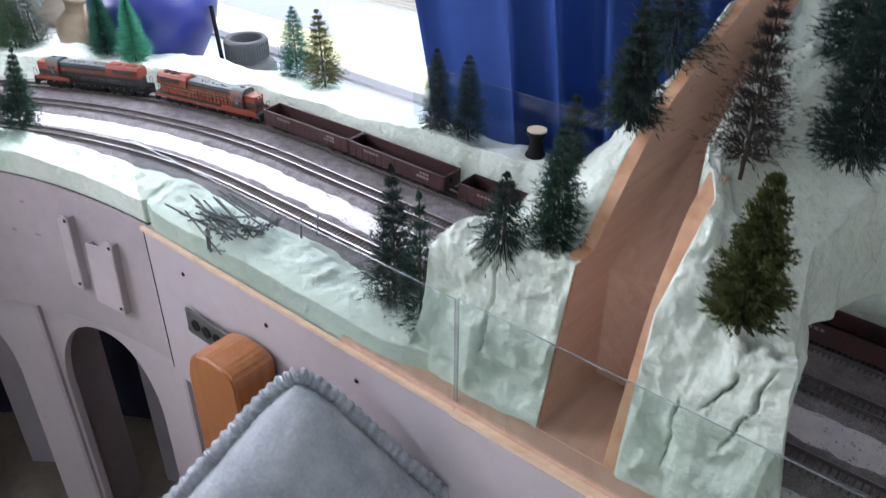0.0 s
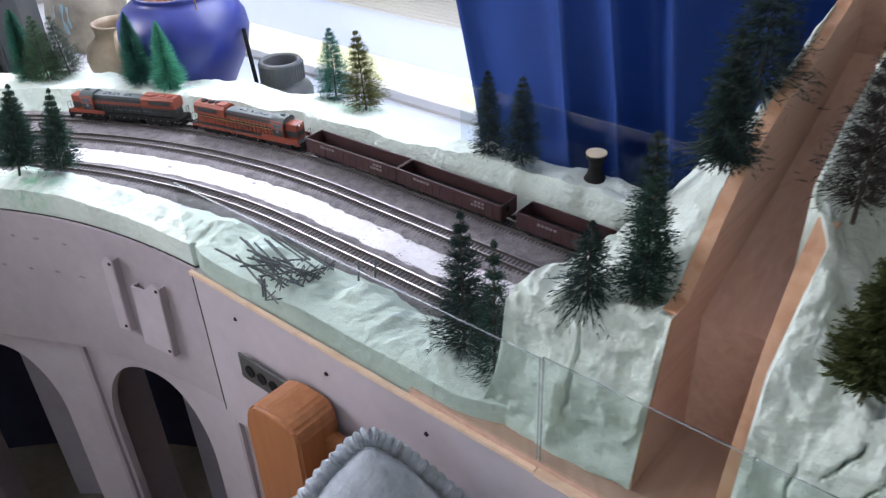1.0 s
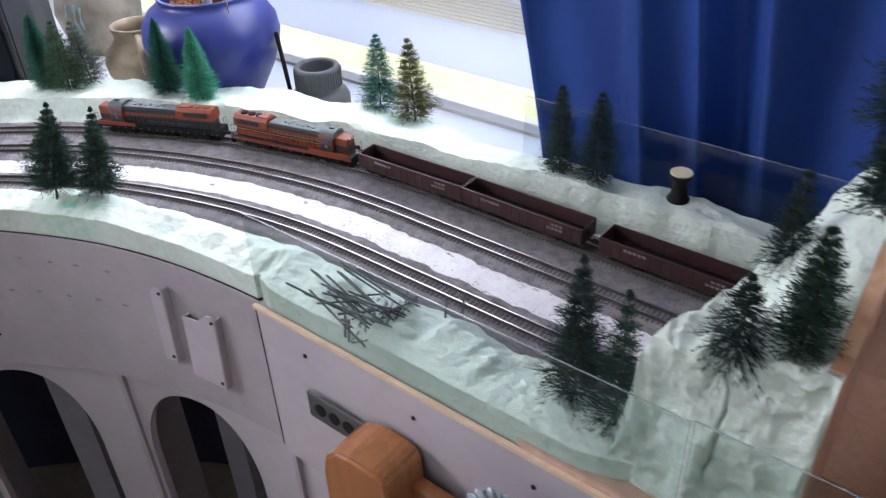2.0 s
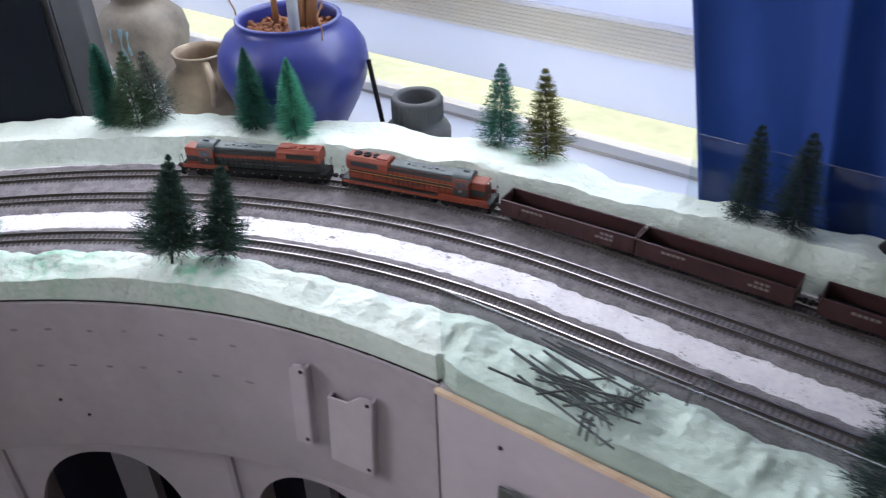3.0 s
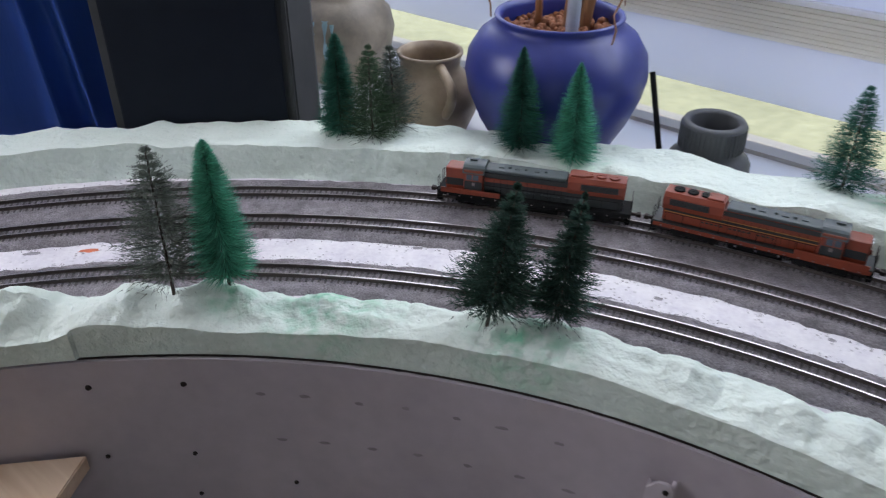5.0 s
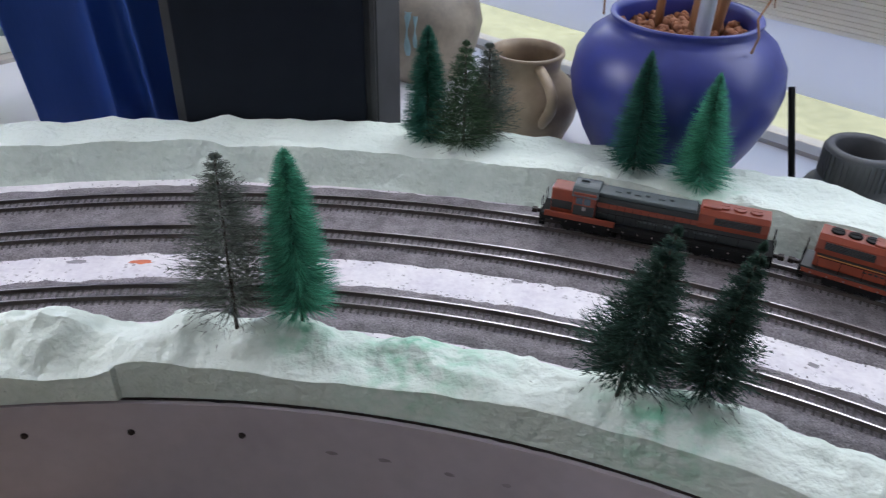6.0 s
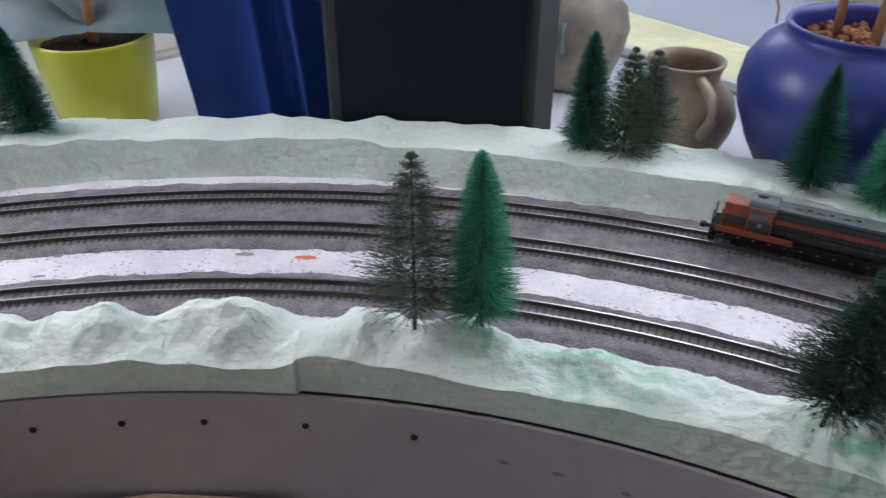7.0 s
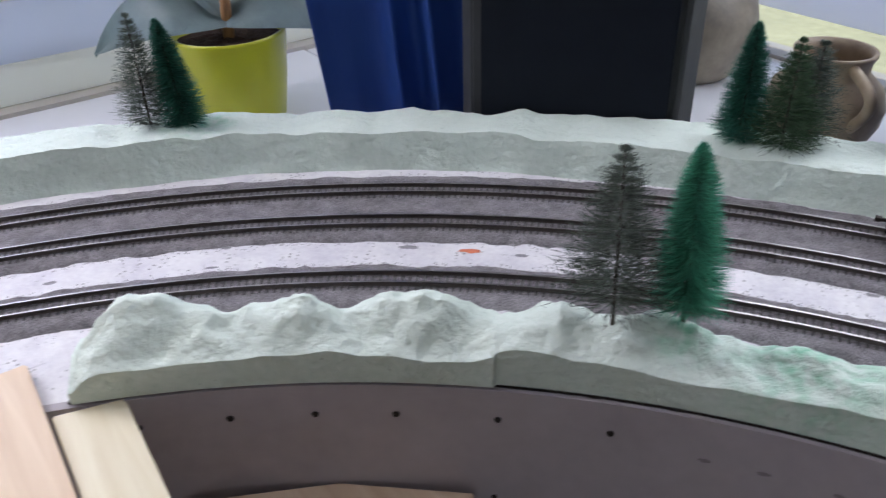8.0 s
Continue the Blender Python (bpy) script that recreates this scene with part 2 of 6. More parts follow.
M_STONE = mat("salt_glazed_stoneware", (0.40, 0.34, 0.26), 0.5, vary=0.55, scale=11, dark=(0.15, 0.13, 0.115), bump=0.2, bump_scale=60)
M_STONE2 = mat("brown_stoneware", (0.46, 0.36, 0.25), 0.48, vary=0.5, scale=11, dark=(0.20, 0.145, 0.105), bump=0.2, bump_scale=60)
M_GREYPOT = mat("grey_plastic", (0.09, 0.095, 0.105), 0.55, vary=0.2, scale=30, bump=0.1)
M_LIME = mat("lime_glaze", (0.44, 0.45, 0.008), 0.35, vary=0.08, scale=10, coat=0.3)
M_SOIL = mat("dark_soil", (0.07, 0.034, 0.024), 0.95, vary=0.5, scale=120, bump=0.9, bump_scale=300)
M_ORCHID = mat("grey_green_leaf", (0.30, 0.39, 0.40), 0.32, vary=0.25, scale=15, bump=0.1)
M_STEM = wood("brown_stem", (0.42, 0.22, 0.10), (0.24, 0.12, 0.06), scale=20, stretch=(10, 10, 1))
M_STAKE = mat("galvanised_stake", (0.42, 0.46, 0.52), 0.4, metal=0.3, vary=0.15)
M_CURTAIN = backlit("royal_blue_curtain", (0.009, 0.054, 0.29), 0.08, vary=0.3, scale=5, stretch=(1, 1, 0.2))
M_FROST = backlit("frosted_white_pane", (0.80, 0.82, 0.93), 0.66, vary=0.04, scale=3)
M_RIB = backlit("cream_slat", (0.94, 0.92, 0.88), 0.62, vary=0.05, scale=3)
M_WHITE = mat("white_sill_paint", (0.80, 0.80, 0.84), 0.35, vary=0.05, scale=6)
M_WALL = mat("beige_wall_paint", (0.50, 0.47, 0.44), 0.8, vary=0.05, scale=3, bump=0.1)
M_CEIL = mat("white_ceiling_paint", (0.72, 0.72, 0.71), 0.9, vary=0.03, scale=3)
M_CARPET = mat("beige_carpet", (0.36, 0.31, 0.26), 0.95, vary=0.2, scale=40, bump=0.6, bump_scale=300, fine=0.3)
M_DARKCLOTH = mat("dark_navy_cloth", (0.017, 0.018, 0.045), 0.9, vary=0.3, scale=10)
M_ACRYL = see_through("clear_acrylic", (0.90, 0.93, 0.92), 0.30, 0.05)
M_ACRYLEDGE = clear_edge("acrylic_edge", (0.50, 0.56, 0.60), 0.42)
M_GLASS = see_through("window_glass", (0.97, 0.98, 0.98), 0.3, 0.02)
M_LAWN = mat("dry_lawn", (0.58, 0.56, 0.34), 0.95, vary=0.25, scale=1.5, fine=0.3)
M_PLUSH = mat("grey_plush", (0.42, 0.46, 0.51), 0.95, vary=0.3, scale=25, bump=0.6, bump_scale=180, dark=(0.27, 0.30, 0.34), fine=0.2)
M_ORANGE = mat("orange_paint", (0.225, 0.039, 0.016), 0.45, vary=0.25, scale=40)
M_DKGREEN = mat("dark_green_paint", (0.018, 0.022, 0.024), 0.45, vary=0.2, scale=50)
M_ROOFGREY = mat("slate_grey_paint", (0.060, 0.078, 0.084), 0.42, vary=0.2, scale=50)
M_YELLOWLINE = mat("thin_stripe_paint", (0.42, 0.22, 0.05), 0.5)
M_UNDER = mat("black_underframe", (0.009, 0.009, 0.010), 0.75, vary=0.3, scale=60, spec=0.2)
M_STEEL = mat("bright_steel", (0.6, 0.6, 0.62), 0.25, metal=1.0)
M_MAROON = mat("maroon_paint", (0.052, 0.017, 0.019), 0.6, vary=0.3, scale=50)
M_MARK = mat("white_lettering", (0.20, 0.17, 0.17), 0.7)
M_WINDOWDK = mat("loco_glass", (0.05, 0.07, 0.09), 0.1)
M_WIRE = mat("grey_wire", (0.09, 0.10, 0.11), 0.55, vary=0.3, scale=60)
M_SCREW = mat("dark_screw", (0.03, 0.022, 0.02), 0.5, metal=0.6, vary=0.3, scale=200)
M_SOCKET = mat("grey_metal_plate", (0.16, 0.165, 0.17), 0.45, metal=0.5, vary=0.2, scale=40)
M_STAIN = mat("orange_paint_blot", (0.75, 0.22, 0.12), 0.7, vary=0.3, scale=60)
M_SMUDGE = mat("filler_grey", (0.30, 0.27, 0.285), 0.7, vary=0.3, scale=60)
M_STAIN2 = mat("grey_scuff", (0.35, 0.33, 0.36), 0.8, vary=0.4, scale=90)


# ---- mesh helpers ----
def link(name, bm, material, parent=None, label="", smooth=False):
    me = bpy.data.meshes.new(name)
    bm.to_mesh(me)
    bm.free()
    for m in (material if isinstance(material, (list, tuple)) else [material]):
        me.materials.append(m)
    if smooth:
        me.shade_smooth()
        if smooth > 1:
            me.set_sharp_from_angle(angle=radians(smooth))
    ob = new(name, me)
    if parent:
        ob.parent = parent
    if label:
        ob["label"] = label
    return ob


part = link


def raw(name, verts, faces, material, parent=None, label="", smooth=False):
    me = bpy.data.meshes.new(name)
    me.from_pydata([tuple(v) for v in verts], [], faces)
    me.update()
    for m in (material if isinstance(material, (list, tuple)) else [material]):
        me.materials.append(m)
    if smooth:
        me.shade_smooth()
        if smooth > 1:
            me.set_sharp_from_angle(angle=radians(smooth))
    ob = new(name, me)
    if parent:
        ob.parent = parent
    if label:
        ob["label"] = label
    return ob


def empty(name, m=None):
    ob = new(name)
    ob.empty_display_size = 0.02
    if m is not None:
        ob.matrix_world = m
    return ob


def box(bm, x0, x1, y0, y1, z0, z1, bevel=0.0, m=None):
    mm = Matrix.Translation(((x0 + x1) / 2, (y0 + y1) / 2, (z0 + z1) / 2)) @ Matrix.Diagonal((x1 - x0, y1 - y0, z1 - z0, 1))
    geom = bmesh.ops.create_cube(bm, size=1, matrix=(m @ mm) if m is not None else mm)
    if bevel > 0:
        edges = {e for v in geom["verts"] for e in v.link_edges}
        bmesh.ops.bevel(bm, geom=list(edges), offset=bevel, segments=2, affect="EDGES", profile=0.6)
    return bm


def cyl(bm, p0, p1, r0, r1=None, seg=12, caps=True):
    p0, p1 = Vector(p0), Vector(p1)
    d = p1 - p0
    m = Matrix.Translation((p0 + p1) / 2) @ d.to_track_quat("Z", "Y").to_matrix().to_4x4()
    bmesh.ops.create_cone(bm, cap_ends=caps, segments=seg, radius1=r0, radius2=r0 if r1 is None else r1, depth=d.length, matrix=m)
    return bm


def turned(profile, seg=48):
    """A body of revolution from (radius, height) pairs."""
    bm = bmesh.new()
    rings = []
    for r, z in profile:
        rings.append([bm.verts.new((max(r, 1e-4) * math.cos(2 * math.pi * i / seg), max(r, 1e-4) * math.sin(2 * math.pi * i / seg), z)) for i in range(seg)])
    for a, b in zip(rings, rings[1:]):
        for i in range(seg):
            j = (i + 1) % seg
            bm.faces.new((a[i], a[j], b[j], b[i]))
    return bm


def sweep(stations, section, closed=True, caps=True):
    """Verts and faces of a section carried along stations; section(a) gives points (r, z)."""
    verts, faces, n = [], [], 0
    for a in stations:
        pts = section(a)
        n = len(pts)
        verts += [at(a, r, z) for r, z in pts]
    k = len(stations)
    for i in range(k - 1):
        for j in range(n if closed else n - 1):
            q = (j + 1) % n
            faces.append((i * n + j, i * n + q, (i + 1) * n + q, (i + 1) * n + j))
    if caps and closed:
        faces.append(tuple(range(n - 1, -1, -1)))
        faces.append(tuple((k - 1) * n + j for j in range(n)))
    return verts, faces


def steps(a0, a1, d):
    n = max(2, int(abs(a1 - a0) / d))
    return [a0 + (a1 - a0) * i / n for i in range(n + 1)]


def nz(x, y=0.0, z=0.0, f=1.0):
    return noise.noise((x * f, y * f, z * f))


def turb(x, y, z, f, o=4):
    return noise.fractal((x * f, y * f, z * f), 0.9, 2.0, o)


def tube(pts, radii, seg=10):
    """One smooth bent rod through points, with a radius at each."""
    bm = bmesh.new()
    rings = []
    n = len(pts)
    up = None
    for i, p in enumerate(pts):
        d = (Vector(pts[min(i + 1, n - 1)]) - Vector(pts[max(i - 1, 0)])).normalized()
        if up is None:
            up = d.orthogonal().normalized()
        up = (up - d * up.dot(d)).normalized()
        w = d.cross(up)
        r = radii[i] if isinstance(radii, (list, tuple)) else radii
        rings.append([bm.verts.new(Vector(p) + (up * math.cos(2 * math.pi * k / seg) + w * math.sin(2 * math.pi * k / seg)) * r) for k in range(seg)])
    for a, b in zip(rings, rings[1:]):
        for k in range(seg):
            j = (k + 1) % seg
            bm.faces.new((a[k], a[j], b[j], b[k]))
    bm.faces.new(rings[0][::-1])
    bm.faces.new(rings[-1])
    return bm


# ---- structure ----
def slab(name, u0, u1, v0, v1, z0, z1, material, bevel=0.0):
    bm = box(bmesh.new(), u0, u1, v0, v1, z0, z1, bevel)
    ob = link(name, bm, material)
    ob.matrix_world = UV
    return tagged(ob, kind="structure")


R_U1, R_V0, CEIL = 1.7, -2.4, 2.4
tagged(slab("floor", WALL_U - 0.1, R_U1, R_V0, WALL_V + 0.1, -0.12, 0.0, M_CARPET), "beige carpeted floor of the room", "floor")
tagged(slab("ceiling", WALL_U - 0.2, R_U1 + 0.1, R_V0 - 0.1, WALL_V + 0.2, CEIL, CEIL + 0.1, M_CEIL), "plain white ceiling", "ceiling")
tagged(slab("wall_east", R_U1, R_U1 + 0.12, R_V0, WALL_V + 0.2, 0, CEIL, M_WALL), "plain pale side wall", "wall")
W1A, W1B, W2A, W2B, WZ0, WZ1 = -2.45, -0.35, -1.3, 0.72, 0.872, 2.15


def wall_with_opening(name, along_u, fixed0, fixed1, lo, hi, a, b):
    bm = bmesh.new()
    for s0, s1, z0, z1 in ((lo, a, 0, CEIL), (b, hi, 0, CEIL), (a, b, 0, WZ0), (a, b, WZ1, CEIL)):
        if along_u:
            box(bm, s0, s1, fixed0, fixed1, z0, z1)
        else:
            box(bm, fixed0, fixed1, s0, s1, z0, z1)
    ob = link(name, bm, M_WALL)
    ob.matrix_world = UV
    return tagged(ob, "pale painted wall with a wide window opening", "wall", kind="structure")


wall_with_opening("wall_north", True, WALL_V, WALL_V + 0.056, WALL_U - 0.14, R_U1, W1A, W1B)
wall_with_opening("wall_south", True, R_V0 - 0.12, R_V0, WALL_U - 0.14, R_U1, 0.48, 1.64)
wall_with_opening("wall_west", False, WALL_U - 0.056, WALL_U, R_V0, WALL_V, W2A, W2B)


def window(name, m, length, low_pane):
    """A wide window with a low clear strip, a frosted rail, a slatted vent band and a frosted upper light. Local x runs along it."""
    top = empty(name, m)
    tagged(top, "white window with frosted panes and a slatted band above the sill", "window", kind="structure")
    y0, y1 = 0.03, 0.05
    bm = bmesh.new()
    box(bm, 0, 0.05, 0.01, 0.07, WZ0, WZ1, 0.004)
    box(bm, length - 0.05, length, 0.01, 0.07, WZ0, WZ1, 0.004)
    box(bm, 0.05, length - 0.05, 0.01, 0.07, WZ1 - 0.05, WZ1, 0.004)
    link("window_frame", bm, M_WHITE, top)
    for n, z0, z1, mm in (("low_pane", 0.873, 0.939, low_pane), ("frosted_pane", 0.939, 1.033, M_FROST), ("frosted_pane", 1.098, WZ1 - 0.05, M_FROST)):
        p = link(n, box(bmesh.new(), 0.05, length - 0.05, y0, y1, z0, z1, 0.002), mm, top)
        if mm is M_GLASS:
            p.visible_shadow = False
    z = 1.033
    for i in range(8):
        link("slat", box(bmesh.new(), 0.05, length - 0.05, y0 - 0.004, y1, z + 0.0008, z + 0.0062), M_RIB, top)
        z += 0.007
    link("rail", box(bmesh.new(), 0.05, length - 0.05, y0 - 0.006, y1 + 0.01, 1.0895, 1.0978, 0.002), M_WHITE, top)
    return top


window("window_1", UV @ pose(W1A, WALL_V, 0), W1B - W1A, M_GLASS)
window("window_2", UV @ pose(WALL_U, W2A, 0, 0, 0, 90), W2B - W2A, M_RIB)
bm = bmesh.new()
box(bm, WALL_U, 0.62, 0.50, WALL_V + 0.012, 0.825, 0.865, 0.004)
box(bm, WALL_U - 0.012, -1.98, -1.2, 0.497, 0.825, 0.865, 0.004)
ob = link("sill", bm, M_WHITE)
ob.matrix_world = UV
tagged(ob, "deep white painted window sill behind the layout", "window sill", kind="structure")
bm = bmesh.new()
bmesh.ops.create_grid(bm, x_segments=40, y_segments=40, size=400)
ob = link("ground", bm, M_LAWN)
ob.location = (0, 0, -0.35)
tagged(ob, "sunlit dry yellow-green lawn outside the windows", "lawn", kind="structure")

# ---- layout base ----
A0, A1 = sta(150), 1.48
LAY = steps(A0, 0, 0.03)[:-1] + steps(0, A1, 0.06)


def arc_stations(d0, d1, d=0.02):
    return steps(sta(d0), sta(d1), d)


vs, fs = sweep(LAY, lambda a: [(0.969, 0.884), (1.365, 0.884), (1.365, 0.9065), (0.969, 0.9065)])
deck = tagged(raw("layout_deck", vs, fs, M_DECK), "white painted plywood deck of the model railway, curved", "deck", kind="structure")


def bed(name, r0, r1, label):
    def sec(a):
        w = 0.004 * turb(a, r0, 0, 30) + 0.0025 * turb(a, r0, 1, 110)
        w2 = 0.004 * turb(a, r1, 5, 30) + 0.0025 * turb(a, r1, 7, 110)
        n = 14
        pts = [(r0 + w, 0.9066)]
        for i in range(n + 1):
            r = r0 + 0.006 + w + (r1 - r0 - 0.012 + w2 - w) * i / n
            pts.append((r, 0.9112 + 0.0008 * turb(a, r, 2, 160)))
        pts.append((r1 + w2, 0.9066))
        return pts
    v, f = sweep(steps(A0, A1, 0.008), sec, closed=False)
    return tagged(raw(name, v, f, M_BALLAST, smooth=True), label, "ballast", kind="stuff")


bed("ballast_front", 1.070, 1.140, "grey ballast bed under the front track")
bed("ballast_back", 1.186, 1.332, "grey ballast bed under the two back tracks")


def grains(name, edges, count, label):
    """Loose ballast grains strewn over the beds' ragged edges."""
    rng = np.random.default_rng(9)
    v, f = [], []
    for i in range(count):
        r = edges[i % len(edges)] + float(rng.normal(0, 0.0042))
        p = at(float(rng.uniform(A0, A1)), r, 0.9066)
        g = float(rng.uniform(0.0004, 0.0011))
        t = float(rng.uniform(0, 6.28))
        lift = 0.0035 if any(r0 + 0.006 < r < r1 - 0.006 for r0, r1 in ((1.070, 1.140), (1.186, 1.332))) else 0.0
        k = len(v)
        for q in range(3):
            v.append(p + Vector((g * math.cos(t + q * 2.1), g * math.sin(t + q * 2.1), lift)))
        v.append(p + Vector((0, 0, lift + g * 1.3)))
        f += [(k, k + 1, k + 3), (k + 1, k + 2, k + 3), (k + 2, k, k + 3)]
    return tagged(raw(name, v, f, M_BALLAST), label, "ballast", kind="stuff")


grains("ballast_grains", (1.070, 1.140, 1.186, 1.332, 1.140, 1.186), 6000, "loose grey ballast grains strewn beside the tracks")
GAUGE = 0.0187


def track(rc, label):
    top = tagged(empty("model_track"), label, "railway track", group="parallel model tracks")
    for s in (-1, 1):
        r = rc + s * GAUGE / 2
        h0, h1 = 0.9124, 0.9170
        v, f = sweep(LAY, lambda a: [(r - 0.0011, h0), (r + 0.0011, h0), (r + 0.0004, h0 + 0.001), (r + 0.0009, h1 - 0.0012), (r + 0.0009, h1), (r - 0.0009, h1), (r - 0.0009, h1 - 0.0012), (r - 0.0004, h0 + 0.001)])
        rail = raw("rail", v, f, [M_RAILSIDE, M_RAIL], top)
        for i, q in enumerate(rail.data.polygons):
            q.material_index = 1 if i % 8 == 4 and i < len(f) - 2 else 0
    v, f = [], []
    for a in steps(A0 + 0.01, A1 - 0.01, 0.0072 / (rc / REF)):
        w = 0.0011 * REF / rc if a < 0 else 0.0011
        k = len(v)
        j = random.uniform(-0.0006, 0.0006)
        for z in (0.9096, 0.9122):
            for (da, r) in ((-w, rc - 0.0155 + j), (w, rc - 0.0155 + j), (w, rc + 0.0155 + j), (-w, rc + 0.0155 + j)):
                v.append(at(a + da, r, z))
        f += [(k + 4, k + 5, k + 6, k + 7), (k, k + 1, k + 5, k + 4), (k + 1, k + 2, k + 6, k + 5), (k + 2, k + 3, k + 7, k + 6), (k + 3, k, k + 4, k + 7)]
    t = raw("tie_row", v, f, M_TIE, top)
    tagged(t, kind="stuff")
    return top


track(1.107, "front model railway track with dark ties in grey ballast")
track(1.2165, "middle model railway track with dark ties in grey ballast")
track(1.2885, "back model railway track carrying the train")

# blots and scuffs on the deck's white strip
def blot(name, a, r, sx, sy, material, label):
    bm = bmesh.new()
    c = bm.verts.new((0, 0, 0.0006))
    ring = []
    for i in range(18):
        t = 2 * math.pi * i / 18
        k = 1 + 0.45 * nz(math.cos(t) * 1.7 + a * 50, math.sin(t) * 1.7, r * 40)
        ring.append(bm.verts.new((sx * k * math.cos(t), sy * k * math.sin(t), 0.0002)))
    for i in range(18):
        bm.faces.new((c, ring[i], ring[(i + 1) % 18]))
    ob = link(name, bm, material)
    p, q = at(a, r, 0.9066), at(a + 0.01, r, 0.9066)
    ob.matrix_world = pose(p.x, p.y, p.z, 0, 0, math.degrees(math.atan2(q.y - p.y, q.x - p.x)))
    return tagged(ob, label, "paint blot")


def station_of(x, y):
    th = math.atan2(y - CY, x - CX)
    return -(th - TH0) * REF, math.hypot(x - CX, y - CY)


sa, sr = station_of(-1.147, 1.412)
blot("paint_blot", sa, sr, 0.011, 0.0045, M_STAIN, "orange paint blot on the white deck")
for da, dr, sx, sy in ((0.05, -0.004, 0.007, 0.003), (-0.24, 0.016, 0.006, 0.003), (-0.25, -0.02, 0.007, 0.002), (-0.06, 0.004, 0.009, 0.004), (0.36, 0.012, 0.006, 0.003), (0.62, -0.008, 0.005, 0.003), (0.78, 0.004, 0.004, 0.003), (1.03, 0.01, 0.004, 0.002), (-0.4, -0.012, 0.006, 0.003), (0.5, 0.014, 0.005, 0.002)):
    blot("scuff", sa + da, sr + dr, sx, sy, M_STAIN2, "grey scuff on the white deck")

# ---- fascia ----
ZB = 0.655


def fascia_drop(a):
    """How far the fascia's top edge lies below the curve's own, nearing the straight run."""
    d = math.degrees(TH0 - a / REF) if a < 0 else 48
    t = max(0.0, min(1.0, (68 - d) / 18))
    return 0.0065 * t * t * (3 - 2 * t)


v, f = sweep(arc_stations(116.6, 50.13), lambda a: [(0.9592, ZB), (0.968, ZB), (0.968, 0.9105 - fascia_drop(a)), (0.9592, 0.9105 - fascia_drop(a))])
fascia = tagged(raw("fascia_curved", v, f, M_FASCIA), "curved grey-white painted plywood fascia with screw heads", "fascia", kind="structure")
v, f = sweep([sta(50.05), -0.012, 0.0, 0.20, 0.522], lambda a: [(0.953, 0.642), (0.966, 0.642), (0.966, 0.9050), (0.953, 0.9050)])
fascia2 = tagged(raw("fascia_straight", v, f, M_PANEL), "straight grey-white painted plywood fascia panel", "fascia", kind="structure")
v, f = sweep([0.5245, 0.9, A1], lambda a: [(0.943, 0.642), (0.966, 0.642), (0.966, 0.9065), (0.943, 0.9065)])
tagged(raw("fascia_end", v, f, M_PANEL), "grey-white fascia panel beneath the mountain", "fascia", kind="structure")
# raw plywood top edge along the straight fascia
v, f = sweep([sta(50.0), 0.0, 0.3, 0.5225], lambda a: [(0.9475, 0.9052), (0.9533, 0.9052), (0.9533, 0.9105), (0.9475, 0.9105)])
tagged(raw("trim_strip", v, f, M_PINE), "pale raw plywood strip along the fascia's top", "trim", kind="structure")
v, f = sweep([0.525, 0.8, A1], lambda a: [(0.9445, 0.9067), (0.9525, 0.9067), (0.9525, 0.9120), (0.9445, 0.9120)])
tagged(raw("trim_strip_end", v, f, M_PINE), "pale raw plywood strip along the fascia's top", "trim", kind="structure")
v, f = sweep([0.36, 0.8, A1], lambda a: [(0.9527, 0.9068), (1.02, 0.9068), (1.02, 0.918), (0.9527, 0.918)])
tagged(raw("base_board", v, f, M_PLY), "bare plywood base board below the mountain", "board", kind="structure")

# added dark strip that stands in for the shadow line under the foam
v, f = sweep(arc_stations(115.0, 50.2, 0.01), lambda a: [(0.9626 + 0.0012 * nz(a, 0, 0, 110), 0.9112 - fascia_drop(a)), (0.9685, 0.9112 - fascia_drop(a)), (0.9685, 0.9126 - fascia_drop(a)), (0.9626 + 0.0012 * nz(a, 0, 0, 110), 0.9126 - fascia_drop(a))])
tagged(raw("trim_gap_shade", v, f, M_SCREW), "dark strip standing in for shade between fascia and foam ridge", "seam", kind="structure")

v, f = sweep([sta(50.12), sta(50.06)], lambda a: [(0.9522, ZB), (0.962, ZB), (0.962, 0.9045), (0.9522, 0.9045)])
tagged(raw("trim_joint", v, f, M_SCREW), "dark upright joint between two fascia panels", "joint", kind="structure")

ARCHES = [(56.0, 69.6), (75.6, 89.2), (95.2, 108.8), (114.8, 128.4)]


